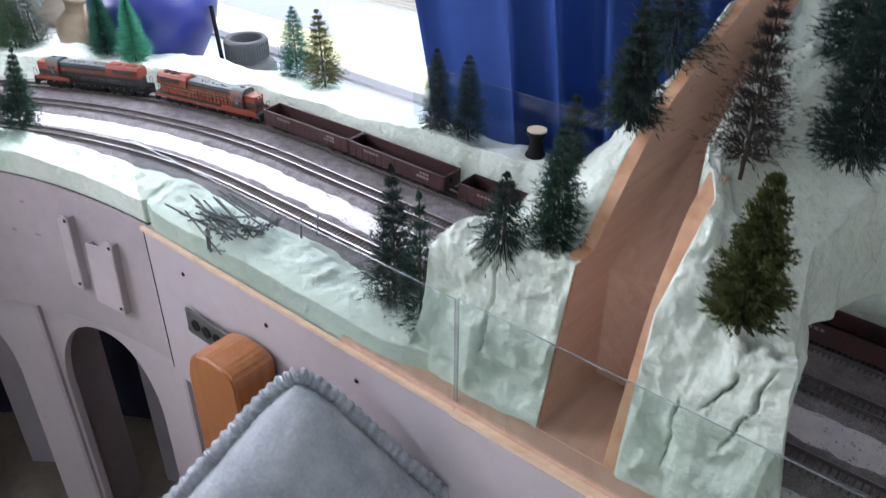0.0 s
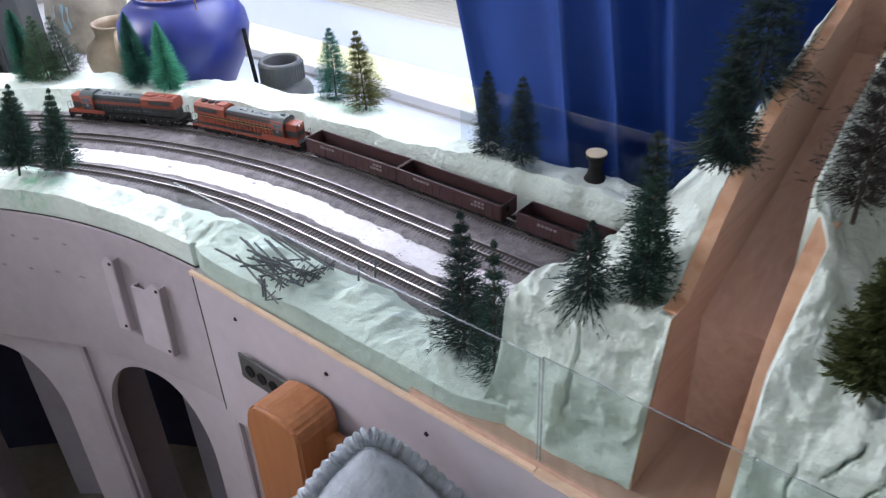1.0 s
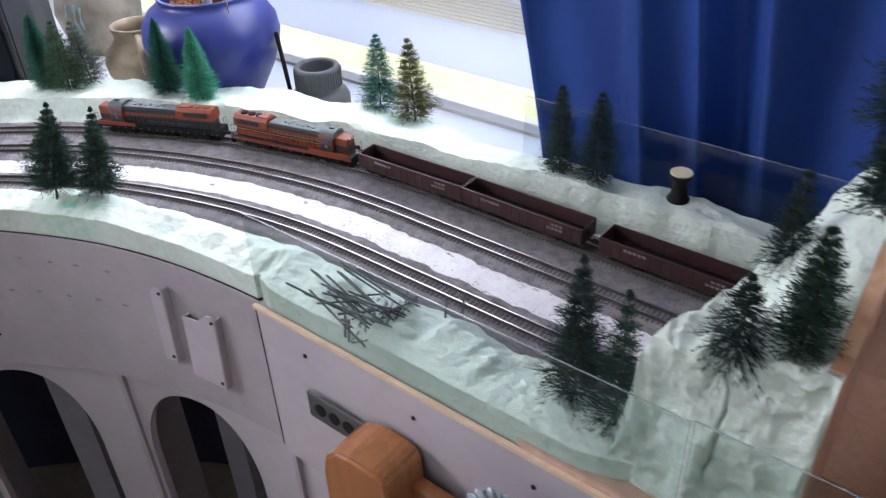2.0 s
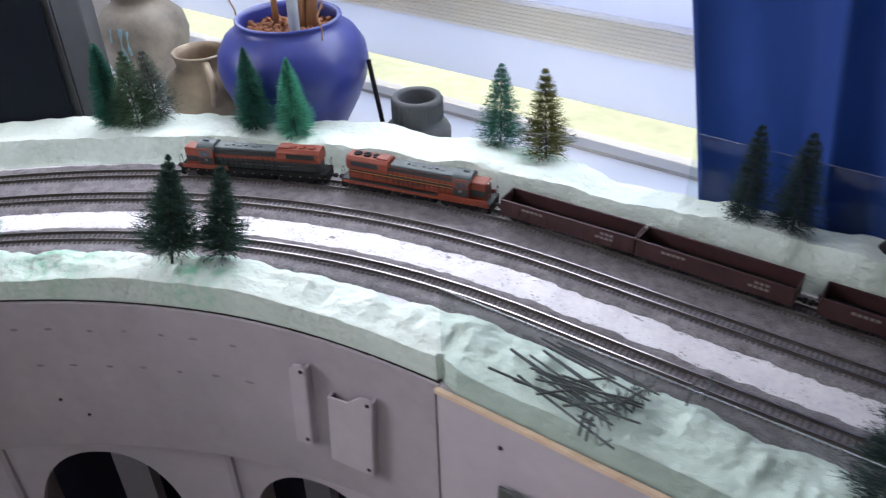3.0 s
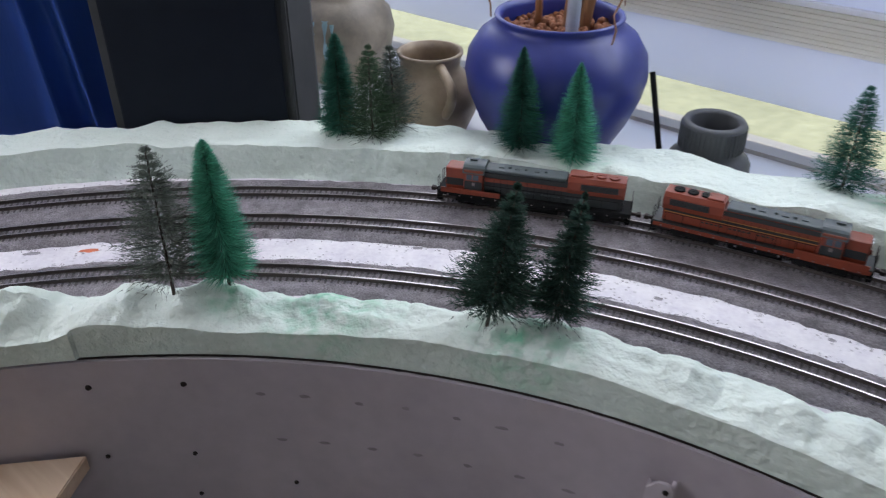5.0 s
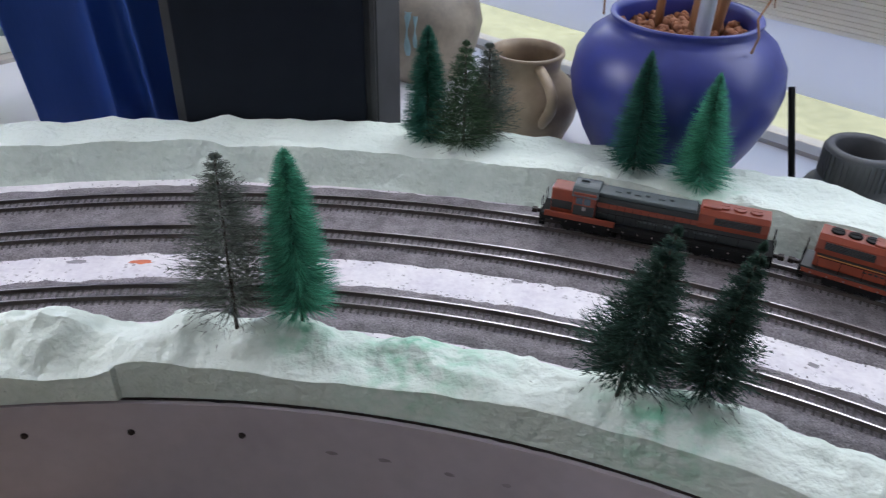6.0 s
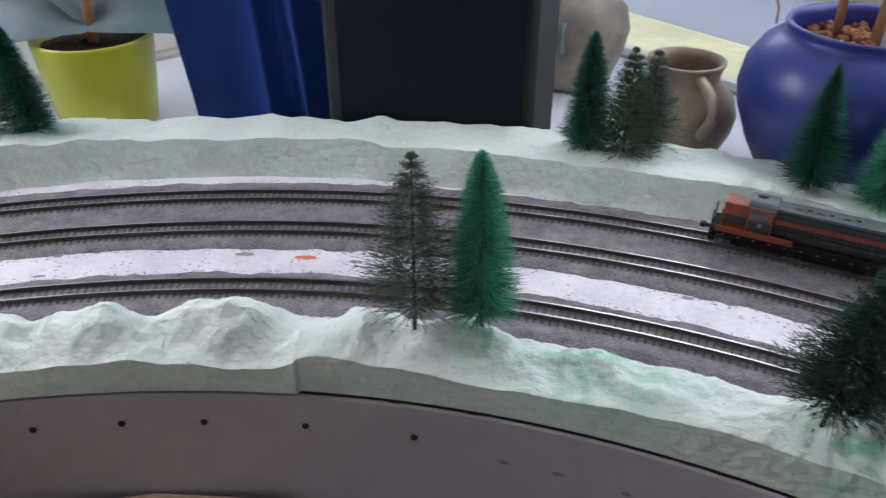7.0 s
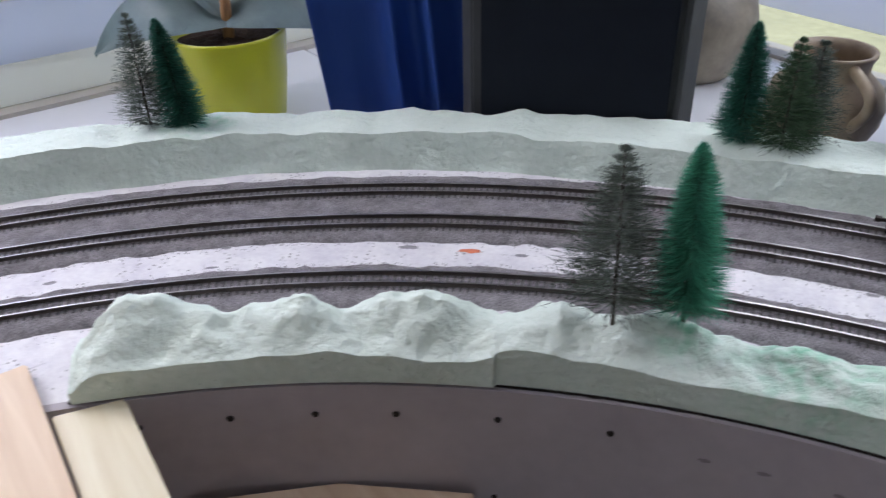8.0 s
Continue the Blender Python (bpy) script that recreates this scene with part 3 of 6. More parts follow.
def arch_panel():
    """The lower wall of arched openings, set back beneath the fascia."""
    top = tagged(empty("arcade"), "grey-white painted arcade of arched openings below the fascia", "arcade", kind="structure")
    posts = [(49.0, 56.0)] + [(ARCHES[i][1], ARCHES[i + 1][0]) for i in range(3)] + [(128.4, 135)]
    for d0, d1 in posts:
        v, f = sweep(arc_stations(d1, d0), lambda a: [(0.974, 0.0), (0.990, 0.0), (0.990, 0.70), (0.974, 0.70)])
        raw("post", v, f, M_PANEL, top)
    for d0, d1 in ARCHES:
        mid, half = (d0 + d1) / 2, (d1 - d0) / 2
        st = [sta(mid + half * math.cos(math.pi * i / 28)) for i in range(29)]

        def sec(a):
            d = math.degrees(TH0 - a / REF)
            k = max(0.0, 1 - abs((d - mid) / half) ** 2.3)
            z = 0.46 + 0.165 * k ** 0.5
            return [(0.974, z), (0.990, z), (0.990, 0.70), (0.974, 0.70)]
        v, f = sweep(st, sec)
        raw("arch", v, f, M_PANEL, top)
    # the straight wall's own arch
    for a0, a1 in ((-0.018, 0.03), (0.29, 0.40), (0.66, 1.2)):
        v, f = sweep([a0, a1], lambda a: [(0.974, 0.0), (0.990, 0.0), (0.990, 0.66), (0.974, 0.66)])
        raw("post", v, f, M_PANEL, top)
    for a0, a1 in ((0.03, 0.29), (0.40, 0.66)):
        st = [(a0 + a1) / 2 - (a1 - a0) / 2 * math.cos(math.pi * i / 28) for i in range(29)]

        def sec2(a):
            k = max(0.0, 1 - abs((a - (a0 + a1) / 2) / ((a1 - a0) / 2)) ** 2.3)
            z = 0.44 + 0.165 * k ** 0.5
            return [(0.974, z), (0.990, z), (0.990, 0.66), (0.974, 0.66)]
        v, f = sweep(st, sec2)
        raw("arch", v, f, M_PANEL, top)
    for d in (50.3, 70.3, 90.2, 109.8):
        v, f = sweep([sta(d + 0.26), sta(d - 0.26)], lambda a: [(0.9665, 0.0), (0.9735, 0.0), (0.9735, 0.652), (0.9665, 0.652)])
        raw("batten", v, f, M_FASCIA, top)
    for d in (52.6, 72.6, 92.2, 111.8):
        v, f = sweep([sta(d + 0.5), sta(d - 0.5)], lambda a: [(0.992, 0.0), (1.12, 0.0), (1.12, 0.83), (0.992, 0.83)])
        raw("partition", v, f, M_FASCIA, top)
    for d0, d1 in ((70.2, 67.8), (87.4, 84.6), (107.0, 104.2)):
        v, f = sweep([sta(d0), sta(d1)], lambda a: [(1.16, 0.0), (1.19, 0.0), (1.19, 0.83), (1.16, 0.83)])
        raw("rear_post", v, f, M_FASCIA, top)
    return top


arch_panel()
v, f = sweep(LAY, lambda a: [(1.30, 0.03), (1.306, 0.03), (1.306, 0.86), (1.30, 0.86)])
tagged(raw("storage_curtain", v, f, M_DARKCLOTH), "dark navy cloth hanging at the back below the layout", "cloth", kind="structure")


def screw(a, r, z, s=0.0032):
    bm = bmesh.new()
    cyl(bm, (0, 0, 0), (0, 0, 0.0016), s, s * 0.75, 12)
    box(bm, -s * 0.7, s * 0.7, -s * 0.12, s * 0.12, 0.0014, 0.0019)
    ob = link("screw", bm, M_SCREW)
    p, q = at(a, r, z), at(a, r - 0.1, z)
    ob.matrix_world = look(p, q) @ pose(0, 0, 0, 180, 0, random.uniform(0, 90))
    return tagged(ob, "dark screw head in the painted fascia", "screw", group="screws in the fascia")


for x, y in ((-0.992, 1.207), (-1.083, 1.206), (-1.167, 1.195), (-1.233, 1.18), (-1.301, 1.161), (-1.37, 1.135)):
    screw(station_of(x, y)[0], 0.9592, 0.879)
for d, z in ((94.5, 0.785), (89.2, 0.784), (89.4, 0.723), (83.1, 0.745), (81.2, 0.716)):
    screw(sta(d), 0.9592, z, 0.0026)
for u in (-0.87, -0.696, -0.538):
    screw(u - CU, 0.953, 0.864)


def smudge(d, z, w):
    n, pts = 14, []
    for i in range(n):
        t = 2 * math.pi * i / n
        k = 1 + 0.5 * nz(math.cos(t) * 2 + d, math.sin(t) * 2, z * 30)
        pts.append(at(sta(d) + w * k * math.cos(t), 0.95885, z + 0.0022 * k * math.sin(t)))
    return tagged(raw("filler_mark", pts, [tuple(range(n))], M_SMUDGE), "grey filler smudge on the painted fascia", "smudge", group="filler smudges on the fascia")


for row, zz in ((0, 0.868), (1, 0.808)):
    for i in range(7):
        smudge(84.5 - i * 2.9 - row * 0.8 + 0.6 * nz(i, row, 0, 3.3), zz + 0.003 * nz(i, row, 5, 2.7), 0.006 + 0.004 * nz(i, row, 2, 1.9))

# ---- carved foam ridges ----
def lump(x, c, w, h):
    return h * math.exp(-((x - c) / w) ** 2)


def rg(x, y, z, f):
    """Creased relief, sharp along its crests."""
    return 0.45 - 1.5 * abs(nz(x, y, z, f))


def plaster(a, r):
    w = 0.25 * nz(a, r, 5, 9)
    soft = 0.0085 * nz(a + w * 0.05, r * 1.3, 1.7, 15) + 0.0045 * nz(a, r * 1.2, 6.2, 34)
    return soft + 0.0058 * rg(a + w * 0.05, r * 1.4, 1.7, 15) + 0.0026 * rg(a, r * 1.2 + w * 0.03, 4.1, 38) + 0.0011 * rg(a, r, 8.3, 85) + 0.0005 * nz(a, r, 2, 240)


def ridge_section(a):
    d = math.degrees(TH0 - a / REF) if a < 0 else 48 - a * 52
    crest = 0.957 + 0.009 * turb(a, 0, 3, 5.5) + 0.009 * turb(a, 0, 8, 17)
    crest += lump(d, 112.5, 1.7, 0.012) + lump(d, 103.5, 1.6, 0.006) + lump(d, 98.0, 2.6, 0.008) + lump(d, 71.6, 1.2, 0.010) - lump(d, 66, 3.5, 0.004) + lump(d, 70, 9, 0.003)
    face = 0.942 + 0.007 * turb(a, 2, 3, 8, 2) + 0.0022 * nz(a, 0, 3, 34) + lump(d, 93.5, 1.6, 0.010) + lump(d, 70, 9, 0.011)
    inner = 1.061 + 0.014 * turb(a, 4, 1, 8) + 0.006 * turb(a, 4, 1, 30) + lump(d, 112, 2.5, 0.008)
    if a > -0.05:
        s = min(1.0, (a + 0.05) / 0.10)
        crest -= 0.006 * s
        inner += 0.010 * s
    if d > 113.0:
        e = min(1.0, (d - 113.0) / 1.6)
        crest -= 0.025 * e * e
        inner -= 0.02 * e
        face -= 0.018 * e * e
    step_out = 0.0 if d < 94.5 else -0.004
    if a > 0.40:
        e = min(1.0, (a - 0.40) / 0.09)
        step_out += 0.026 * e * e
        crest -= 0.012 * e
    if a > -0.03:
        step_out -= 0.0065 * min(1.0, (a + 0.03) / 0.02)
    if abs(d - 50.1) < 0.3:
        step_out += 0.006
    low = 0.9128 - fascia_drop(a)
    pts = [(0.964 + step_out, low), (0.9636 + step_out, 0.5 * (face + low)), (0.9638 + step_out, face - 0.001), (0.9655 + step_out, face)]
    n = 40
    for i in range(1, n + 1):
        t = i / n
        r = 0.970 + step_out + (inner - 0.970 - step_out) * t
        prof = face + (crest - face) * min(1.0, t / 0.35) if t < 0.35 else crest - (crest - 0.909) * ((t - 0.35) / 0.65) ** 1.7
        prof += plaster(a, r) * min(1.0, 0.25 + t * 5) * min(1.0, (1 - t) * 5)
        pts.append((r, max(0.9066, prof)))
    pts.append((inner + 0.004, 0.9066))
    return pts


v, f = sweep(steps(sta(114.8), 0.505, 0.0032), ridge_section, closed=True, caps=True)
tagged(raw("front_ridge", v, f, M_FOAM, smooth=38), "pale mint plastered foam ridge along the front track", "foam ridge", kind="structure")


def back_section(a):
    top = 0.940 + 0.007 * turb(a, 1, 13, 5) + 0.004 * turb(a, 1, 3, 18)
    d = math.degrees(TH0 - a / REF) if a < 0 else 48 - a * 52
    top += lump(d, 115, 16, 0.008)
    outer = 1.452 if a < -0.12 else 1.452 - 0.045 * min(1.0, (a + 0.12) / 0.15)
    if a > 0:
        top += 0.020 * min(1.0, a / 0.15)
    base = 1.336 + 0.016 * max(0.0, min(1.0, (d - 85) / 15)) + 0.006 * turb(a, 7, 2, 9)
    pts = [(base, 0.9066)]
    for i in range(7):
        t = (i + 1) / 7
        pts.append((base + 0.014 * t + 0.006 * nz(a, i * 0.003, 6, 20) + 0.0026 * rg(a, i * 0.003, 2, 32) + 0.0014 * rg(a, i * 0.0012, 5, 95), 0.9066 + (top + 0.008 - 0.9066) * t))
    n = 14
    for i in range(1, n + 1):
        r = base + 0.018 + (outer - base - 0.018) * i / n
        pts.append((r, top + 0.008 * (1 - i / n) + 0.006 * turb(a, r, 5, 11) * (0.3 + i / n) + 0.7 * plaster(a + 3, r)))
    pts.append((outer + 0.002, 0.866))
    pts.append((1.374, 0.866))
    pts.append((1.370, 0.9066))
    return pts


v, f = sweep(steps(A0, 0.9, 0.0065), back_section)
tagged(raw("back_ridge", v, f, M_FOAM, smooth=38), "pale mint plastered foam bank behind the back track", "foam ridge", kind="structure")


# ---- the mountain with its plywood stream bed ----
LW, RW = (-0.324, -0.311), (-0.240, -0.2245)
LEFT_TOP = [(0.487, 0.914), (0.505, 0.99), (0.530, 1.085), (0.556, 1.090), (0.608, 1.142), (0.650, 1.183), (0.735, 1.222), (0.80, 1.245), (0.93, 1.30)]
RIGHT_TOP = [(0.487, 0.914), (0.505, 0.985), (0.532, 1.075), (0.55, 1.105), (0.575, 1.145), (0.609, 1.172), (0.63, 1.160), (0.68, 1.15), (0.93, 1.15)]


def interp(tab, x):
    if x <= tab[0][0]:
        return tab[0][1]
    for (x0, z0), (x1, z1) in zip(tab, tab[1:]):
        if x <= x1:
            return z0 + (z1 - z0) * (x - x0) / (x1 - x0)
    return tab[-1][1]


def stream_bed():
    top = tagged(empty("stream_bed", UV), "unpainted plywood stream channel with a waterfall drop", "stream channel", kind="structure")

    def wall_board(u0, u1, tab, label):
        vs = [0.487, 0.495] + [0.505 + (0.92 - 0.505) * i / 40 for i in range(41)]
        rows = []
        bm = bmesh.new()
        for vv in vs:
            z = interp(tab, vv) + 0.003 * turb(vv, u0, 2, 40)
            zb = 0.914 if vv < 0.60 else 1.02
            rows.append([bm.verts.new(p) for p in ((u0, vv, zb), (u1, vv, zb), (u1, vv, max(z, zb + 0.001)), (u0, vv, max(z, zb + 0.001)))])
        for r0, r1 in zip(rows, rows[1:]):
            for j in range(4):
                q = (j + 1) % 4
                face = bm.faces.new((r0[j], r0[q], r1[q], r1[j]))
                face.material_index = 1 if j == 2 else 0
        bm.faces.new(rows[0]).material_index = 1
        bm.faces.new(rows[-1][::-1])
        return part("side_board", bm, [M_PLY, M_PLYEDGE], top, label)

    wall_board(LW[0], LW[1], LEFT_TOP, "plywood side board with a sawn sloping edge")
    wall_board(RW[0], RW[1], RIGHT_TOP, "thick plywood side board with stained edge")
    bm = bmesh.new()
    rows = []
    for i in range(30):
        t = i / 29
        vv = 0.592 + 0.33 * t
        z = 1.052 + 0.13 * t + 0.03 * t * t
        rows.append([bm.verts.new(p) for p in ((LW[1], vv, z), (RW[0], vv, z), (RW[0], vv, z - 0.006), (LW[1], vv, z - 0.006))])
    for r0, r1 in zip(rows, rows[1:]):
        for j in range(4):
            q = (j + 1) % 4
            bm.faces.new((r0[j], r0[q], r1[q], r1[j]))
    bm.faces.new(rows[0])
    bm.faces.new(rows[-1][::-1])
    part("channel_floor", bm, M_PLY, top, "smooth plywood channel floor")
    part("end_board", box(bmesh.new(), LW[1], RW[0], 0.905, 0.915, 1.10, 1.36), M_PLY, top, "plywood board closing the channel's head")
    part("pool_floor", box(bmesh.new(), LW[1], RW[0], 0.487, 0.594, 0.9135, 0.9192), M_PLY, top, "plywood pool floor")
    part("fall_board", box(bmesh.new(), LW[1], RW[0], 0.594, 0.600, 0.919, 1.046), M_PLY, top, "upright plywood board under the waterfall lip")
    return top


stream_bed()


# cracks in the plaster: u, z at both ends
CRACKS = [(-0.383, 0.962, -0.388, 1.066), (-0.190, 0.955, -0.182, 1.035), (-0.146, 1.0, -0.124, 1.075), (-0.168, 1.03, -0.150, 1.07)]


def rock(name, u0, u1, tab_in, tab_out, spread, label, over=0.0, lap=0.0):
    """A plastered rock mass beside the channel; tab_in is its profile at the channel, tab_out at its outer side."""
    nu, nv = 96, 76
    vs = [0.484 + (0.545 - 0.484) * i / 84 for i in range(85)] + [0.545 + (0.915 - 0.545) * (i + 1) / nv for i in range(nv)]
    bm = bmesh.new()
    grid = []
    edge_u = u0
    for vv in vs:
        row = []
        u0 = edge_u + over * max(0.0, min(1.0, (vv - 0.595) / 0.03)) + lap * max(0.0, min(1.0, (0.545 - vv) / 0.01))
        for i in range(nu + 1):
            t = i / nu
            k = t * t * (3 - 2 * t)
            z = interp(tab_in, vv) * (1 - k) + interp(tab_out, vv) * k
            u = u0 + (u1 + spread(vv) - u0) * t
            edge = min(1.0, i / 3.0)
            amp = edge * min(1.0, (z - 0.914) / 0.03)
            dz = amp * (0.013 * turb(u, vv, 3, 11) + 0.006 * turb(u, vv, 6, 30) + 0.002 * turb(u, vv, 1, 90))
            front = edge * min(1.0, max(0.0, (z - 0.914) / 0.02 + 0.25))
            q = Vector((u, vv, z))
            d1, d2, d3 = noise.noise_vector(q * 15), noise.noise_vector(q * 36 + Vector((3, 1, 7))), noise.noise_vector(q * 90)
            dv = front * (0.010 * d1.y + 0.005 * d2.y + 0.0015 * d3.y - 0.0085 * rg(u * 1.5, z * 0.8, vv * 0.3, 15) - 0.0055 * rg(u, z * 1.3, vv * 0.3 + 3, 34) - 0.0012 * rg(u, z, 7, 80)) * (1.0 if vv < 0.56 else 0.4)
            dz += amp * (0.004 * d2.z + 0.0015 * d3.z + 0.006 * rg(u, vv, 5, 16) + 0.0025 * rg(u, vv, 9, 36)) * min(1.0, max(0.0, (vv - 0.49) / 0.02))
            for (ua, za, ub, zb) in CRACKS:
                s = (z - za) / (zb - za)
                if 0 < s < 1 and vv < 0.56:
                    uc = ua + (ub - ua) * s + 0.006 * nz(z, ua, 0, 60)
                    deep = math.exp(-((u - uc) / 0.0013) ** 2) * min(1.0, 5 * s * (1 - s) + 0.2)
                    dv += 0.009 * deep
                    dz -= 0.004 * deep
            du = edge * (0.005 * d1.x + 0.003 * d2.x) * min(1.0, 3 * t * (1.4 - t))
            row.append(bm.verts.new((u + du, vv + dv, max(0.912, z + dz))))
        grid.append(row)
    for r0, r1 in zip(grid, grid[1:]):
        for i in range(nu):
            bm.faces.new((r0[i], r0[i + 1], r1[i + 1], r1[i]))
    # inner side, down into the channel where the plaster laps over its board
    if over:
        prev = None
        for r in grid:
            w = r[0]
            if w.co.y > 0.60:
                low = [bm.verts.new((w.co.x + 0.004 * nz(w.co.y, k, 0, 40), w.co.y, w.co.z + (1.05 - w.co.z) * k / 5)) for k in range(1, 6)]
                col = [w] + low
                if prev:
                    for k in range(5):
                        bm.faces.new((prev[k], prev[k + 1], col[k + 1], col[k]))
                prev = col
    # outer side, open above the tracks
    last = [r[-1] for r in grid]
    side = 1 if u1 > u0 else -1
    prev = None
    for w in last:
        low = 0.912 if w.co.y < 0.575 or w.co.y > 0.85 else 1.025 + 0.015 * math.sin((w.co.y - 0.575) / 0.275 * math.pi)
        col = [w]
        for s in range(1, 9):
            z = w.co.z + (min(low, w.co.z - 0.002) - w.co.z) * s / 8
            col.append(bm.verts.new((w.co.x + side * (0.012 * math.sin(s / 8 * math.pi / 2) + 0.006 * turb(w.co.y, z, 3, 25)), w.co.y, z)))
        if prev:
            for s in range(8):
                bm.faces.new((prev[s], col[s], col[s + 1], prev[s + 1]))
        prev = col
    bmesh.ops.recalc_face_normals(bm, faces=bm.faces)
    ob = link(name, bm, M_FOAM, smooth=42)
    ob.matrix_world = UV
    return tagged(ob, label, "rock", kind="structure")


LEFT_IN = [(v - 0.004, z + 0.003) if v < 0.54 else (v, z - 0.005) for v, z in LEFT_TOP]
LEFT_OUT = [(0.484, 0.914), (0.492, 0.99), (0.500, 1.055), (0.512, 1.078), (0.56, 1.068), (0.62, 1.075), (0.70, 1.115), (0.80, 1.16), (0.92, 1.21)]
RIGHT_IN = [(0.484, 0.914), (0.496, 1.0), (0.512, 1.085), (0.53, 1.10), (0.56, 1.125), (0.609, 1.170), (0.68, 1.222), (0.80, 1.28), (0.93, 1.32)]
RIGHT_OUT = [(0.484, 0.914), (0.492, 0.98), (0.505, 1.05), (0.52, 1.075), (0.56, 1.085), (0.62, 1.10), (0.70, 1.15), (0.93, 1.25)]
rock("rock_mass", -0.322, -0.452, LEFT_IN, LEFT_OUT, lambda v: 0.34 * max(0.0, v - 0.5) - 0.008, "pale mint plastered rock face beside the stream channel", lap=0.0105)
rock("rock_mass_right", -0.2270, -0.108, RIGHT_IN, RIGHT_OUT, lambda v: -0.30 * max(0.0, min(v, 0.64) - 0.5) + 0.34 * max(0.0, v - 0.64), "cracked pale mint plastered rock outcrop with a tunnel", over=-0.026)


# ---- clear sheets ----
def sheet(name, a0, a1, r, z0, z1, label, ends=(0.0007, 0.0007)):
    top = tagged(empty(name), label, "acrylic sheet")
    v, f = sweep([a0, a1], lambda a: [(r, z0), (r + 0.0024, z0), (r + 0.0024, z1), (r, z1)])
    p = raw("pane", v, f, M_ACRYL, top)
    p.visible_shadow = False
    v, f = sweep([a0, a1], lambda a: [(r + 0.0002, z1 + 0.0002), (r + 0.0022, z1 + 0.0002), (r + 0.0019, z1 + 0.0005), (r + 0.0005, z1 + 0.0005)])
    raw("top_edge", v, f, M_ACRYLEDGE, top, "bright polished edge")
    for a, on in zip((a0 - 0.0008, a1 + 0.0002), ends):
        if on:
            v, f = sweep([a, a + on], lambda q: [(r, z0), (r + 0.003, z0), (r + 0.003, z1), (r, z1)])
            raw("end_edge", v, f, M_ACRYLEDGE, top, "bright polished edge")
    return top


sheet("acrylic_sheet", -0.028, 0.5205, 0.9535, 0.9060, 1.043, "clear acrylic guard sheet standing on the fascia edge", (0, 0.0007))
sheet("acrylic_sheet", 0.5245, 1.25, 0.9535, 0.9070, 1.046, "clear acrylic guard sheet in front of the mountain", (0.0007, 0))
sheet("acrylic_sheet", 0.06, 0.62, 1.412, 0.9, 1.042, "clear acrylic sheet standing before the blue curtain", (False, False))


# ---- curtains ----
def curtain(name, path, z0, z1, waves, depth, flare, label):
    """A pleated cloth along a plan path (u, v); flare spreads its top to both ends."""
    n, k = 160, 24
    verts, faces = [], []
    (ua, va), (ub, vb) = path
    along = Vector((ub - ua, vb - va))
    side = Vector((-along.y, along.x)).normalized()
    for j in range(k + 1):
        h = j / k
        for i in range(n + 1):
            t = i / n
            q = t + flare * h * (t - 0.9)
            c = math.sin(2 * math.pi * waves * t + 3.6 * nz(t * 3, 0, 7, 1) + 1.2 * h * nz(t, 3, 1, 3))
            w = depth * ((1.3 * abs(c) - 0.65) * 0.75 + 0.16 * math.sin(2 * math.pi * waves * 1.7 * t + 2 * h + 2 * nz(t, 1, 2, 5)) + 0.7 * turb(t, h * 0.25, waves, 6, 2)) * (0.75 + 0.35 * h)
            p = Vector((ua, va)) + along * q + side * w
            verts.append(P(p.x, p.y, z0 + (z1 - z0) * h))
    for j in range(k):
        for i in range(n):
            a = j * (n + 1) + i
            faces.append((a, a + 1, a + n + 2, a + n + 1))
    ob = raw(name, verts, faces, M_CURTAIN, smooth=True)
    so = ob.modifiers.new("thickness", "SOLIDIFY")
    so.thickness = 0.002
    return tagged(ob, label, "curtain")


curtain("curtain", [(-0.846, 0.985), (0.10, 0.998)], 0.867, 2.2, 4.2, 0.056, 0.25, "royal blue pleated curtain hanging in front of the window")
curtain("curtain", [(-2.250, 0.372), (-1.93, 0.76)], 0.867, 2.2, 3.2, 0.050, 0.30, "royal blue curtain bunched beside the black loudspeaker")


# ---- things on the sill ----
def loudspeaker():
    fl, fr = Vector((-2.029, 0.475)), Vector((-1.851, 0.638))
    d = (fr - fl)
    w = d.length
    ang = math.degrees(math.atan2(d.y, d.x))
    top = tagged(empty("loudspeaker", UV @ pose(fl.x, fl.y, 0.865, 0, 0, ang)), "tall black loudspeaker cabinet with charcoal grille", "loudspeaker")
    bm = bmesh.new()
    pts = [(-0.035, 0.062), (-0.012, 0.004), (w + 0.012, 0.004), (w + 0.035, 0.070), (w + 0.02, 0.20), (-0.02, 0.20)]
    lo = [bm.verts.new((x, y, 0)) for x, y in pts]
    hi = [bm.verts.new((x, y, 0.62)) for x, y in pts]
    for i in range(6):
        j = (i + 1) % 6
        bm.faces.new((lo[i], lo[j], hi[j], hi[i]))
    bm.faces.new(lo[::-1])
    bm.faces.new(hi)
    bmesh.ops.bevel(bm, geom=[e for e in bm.edges], offset=0.003, segments=2, affect="EDGES")
    part("cabinet", bm, M_GREYPL, top)
    part("grille", box(bmesh.new(), 0.002, w - 0.002, -0.006, 0.003, 0.012, 0.60, 0.003), M_CHARCOAL, top, "charcoal cloth grille")
    part("side_trim", box(bmesh.new(), w + 0.0045, w + 0.011, -0.001, 0.0032, 0.01, 0.60, 0.001), M_GREYPL, top, "grey edge trim")
    return top


loudspeaker()


def stand_at(name, u, v, z, label, category, rz=0):
    return tagged(empty(name, UV @ pose(u, v, z, 0, 0, rz)), label, category)


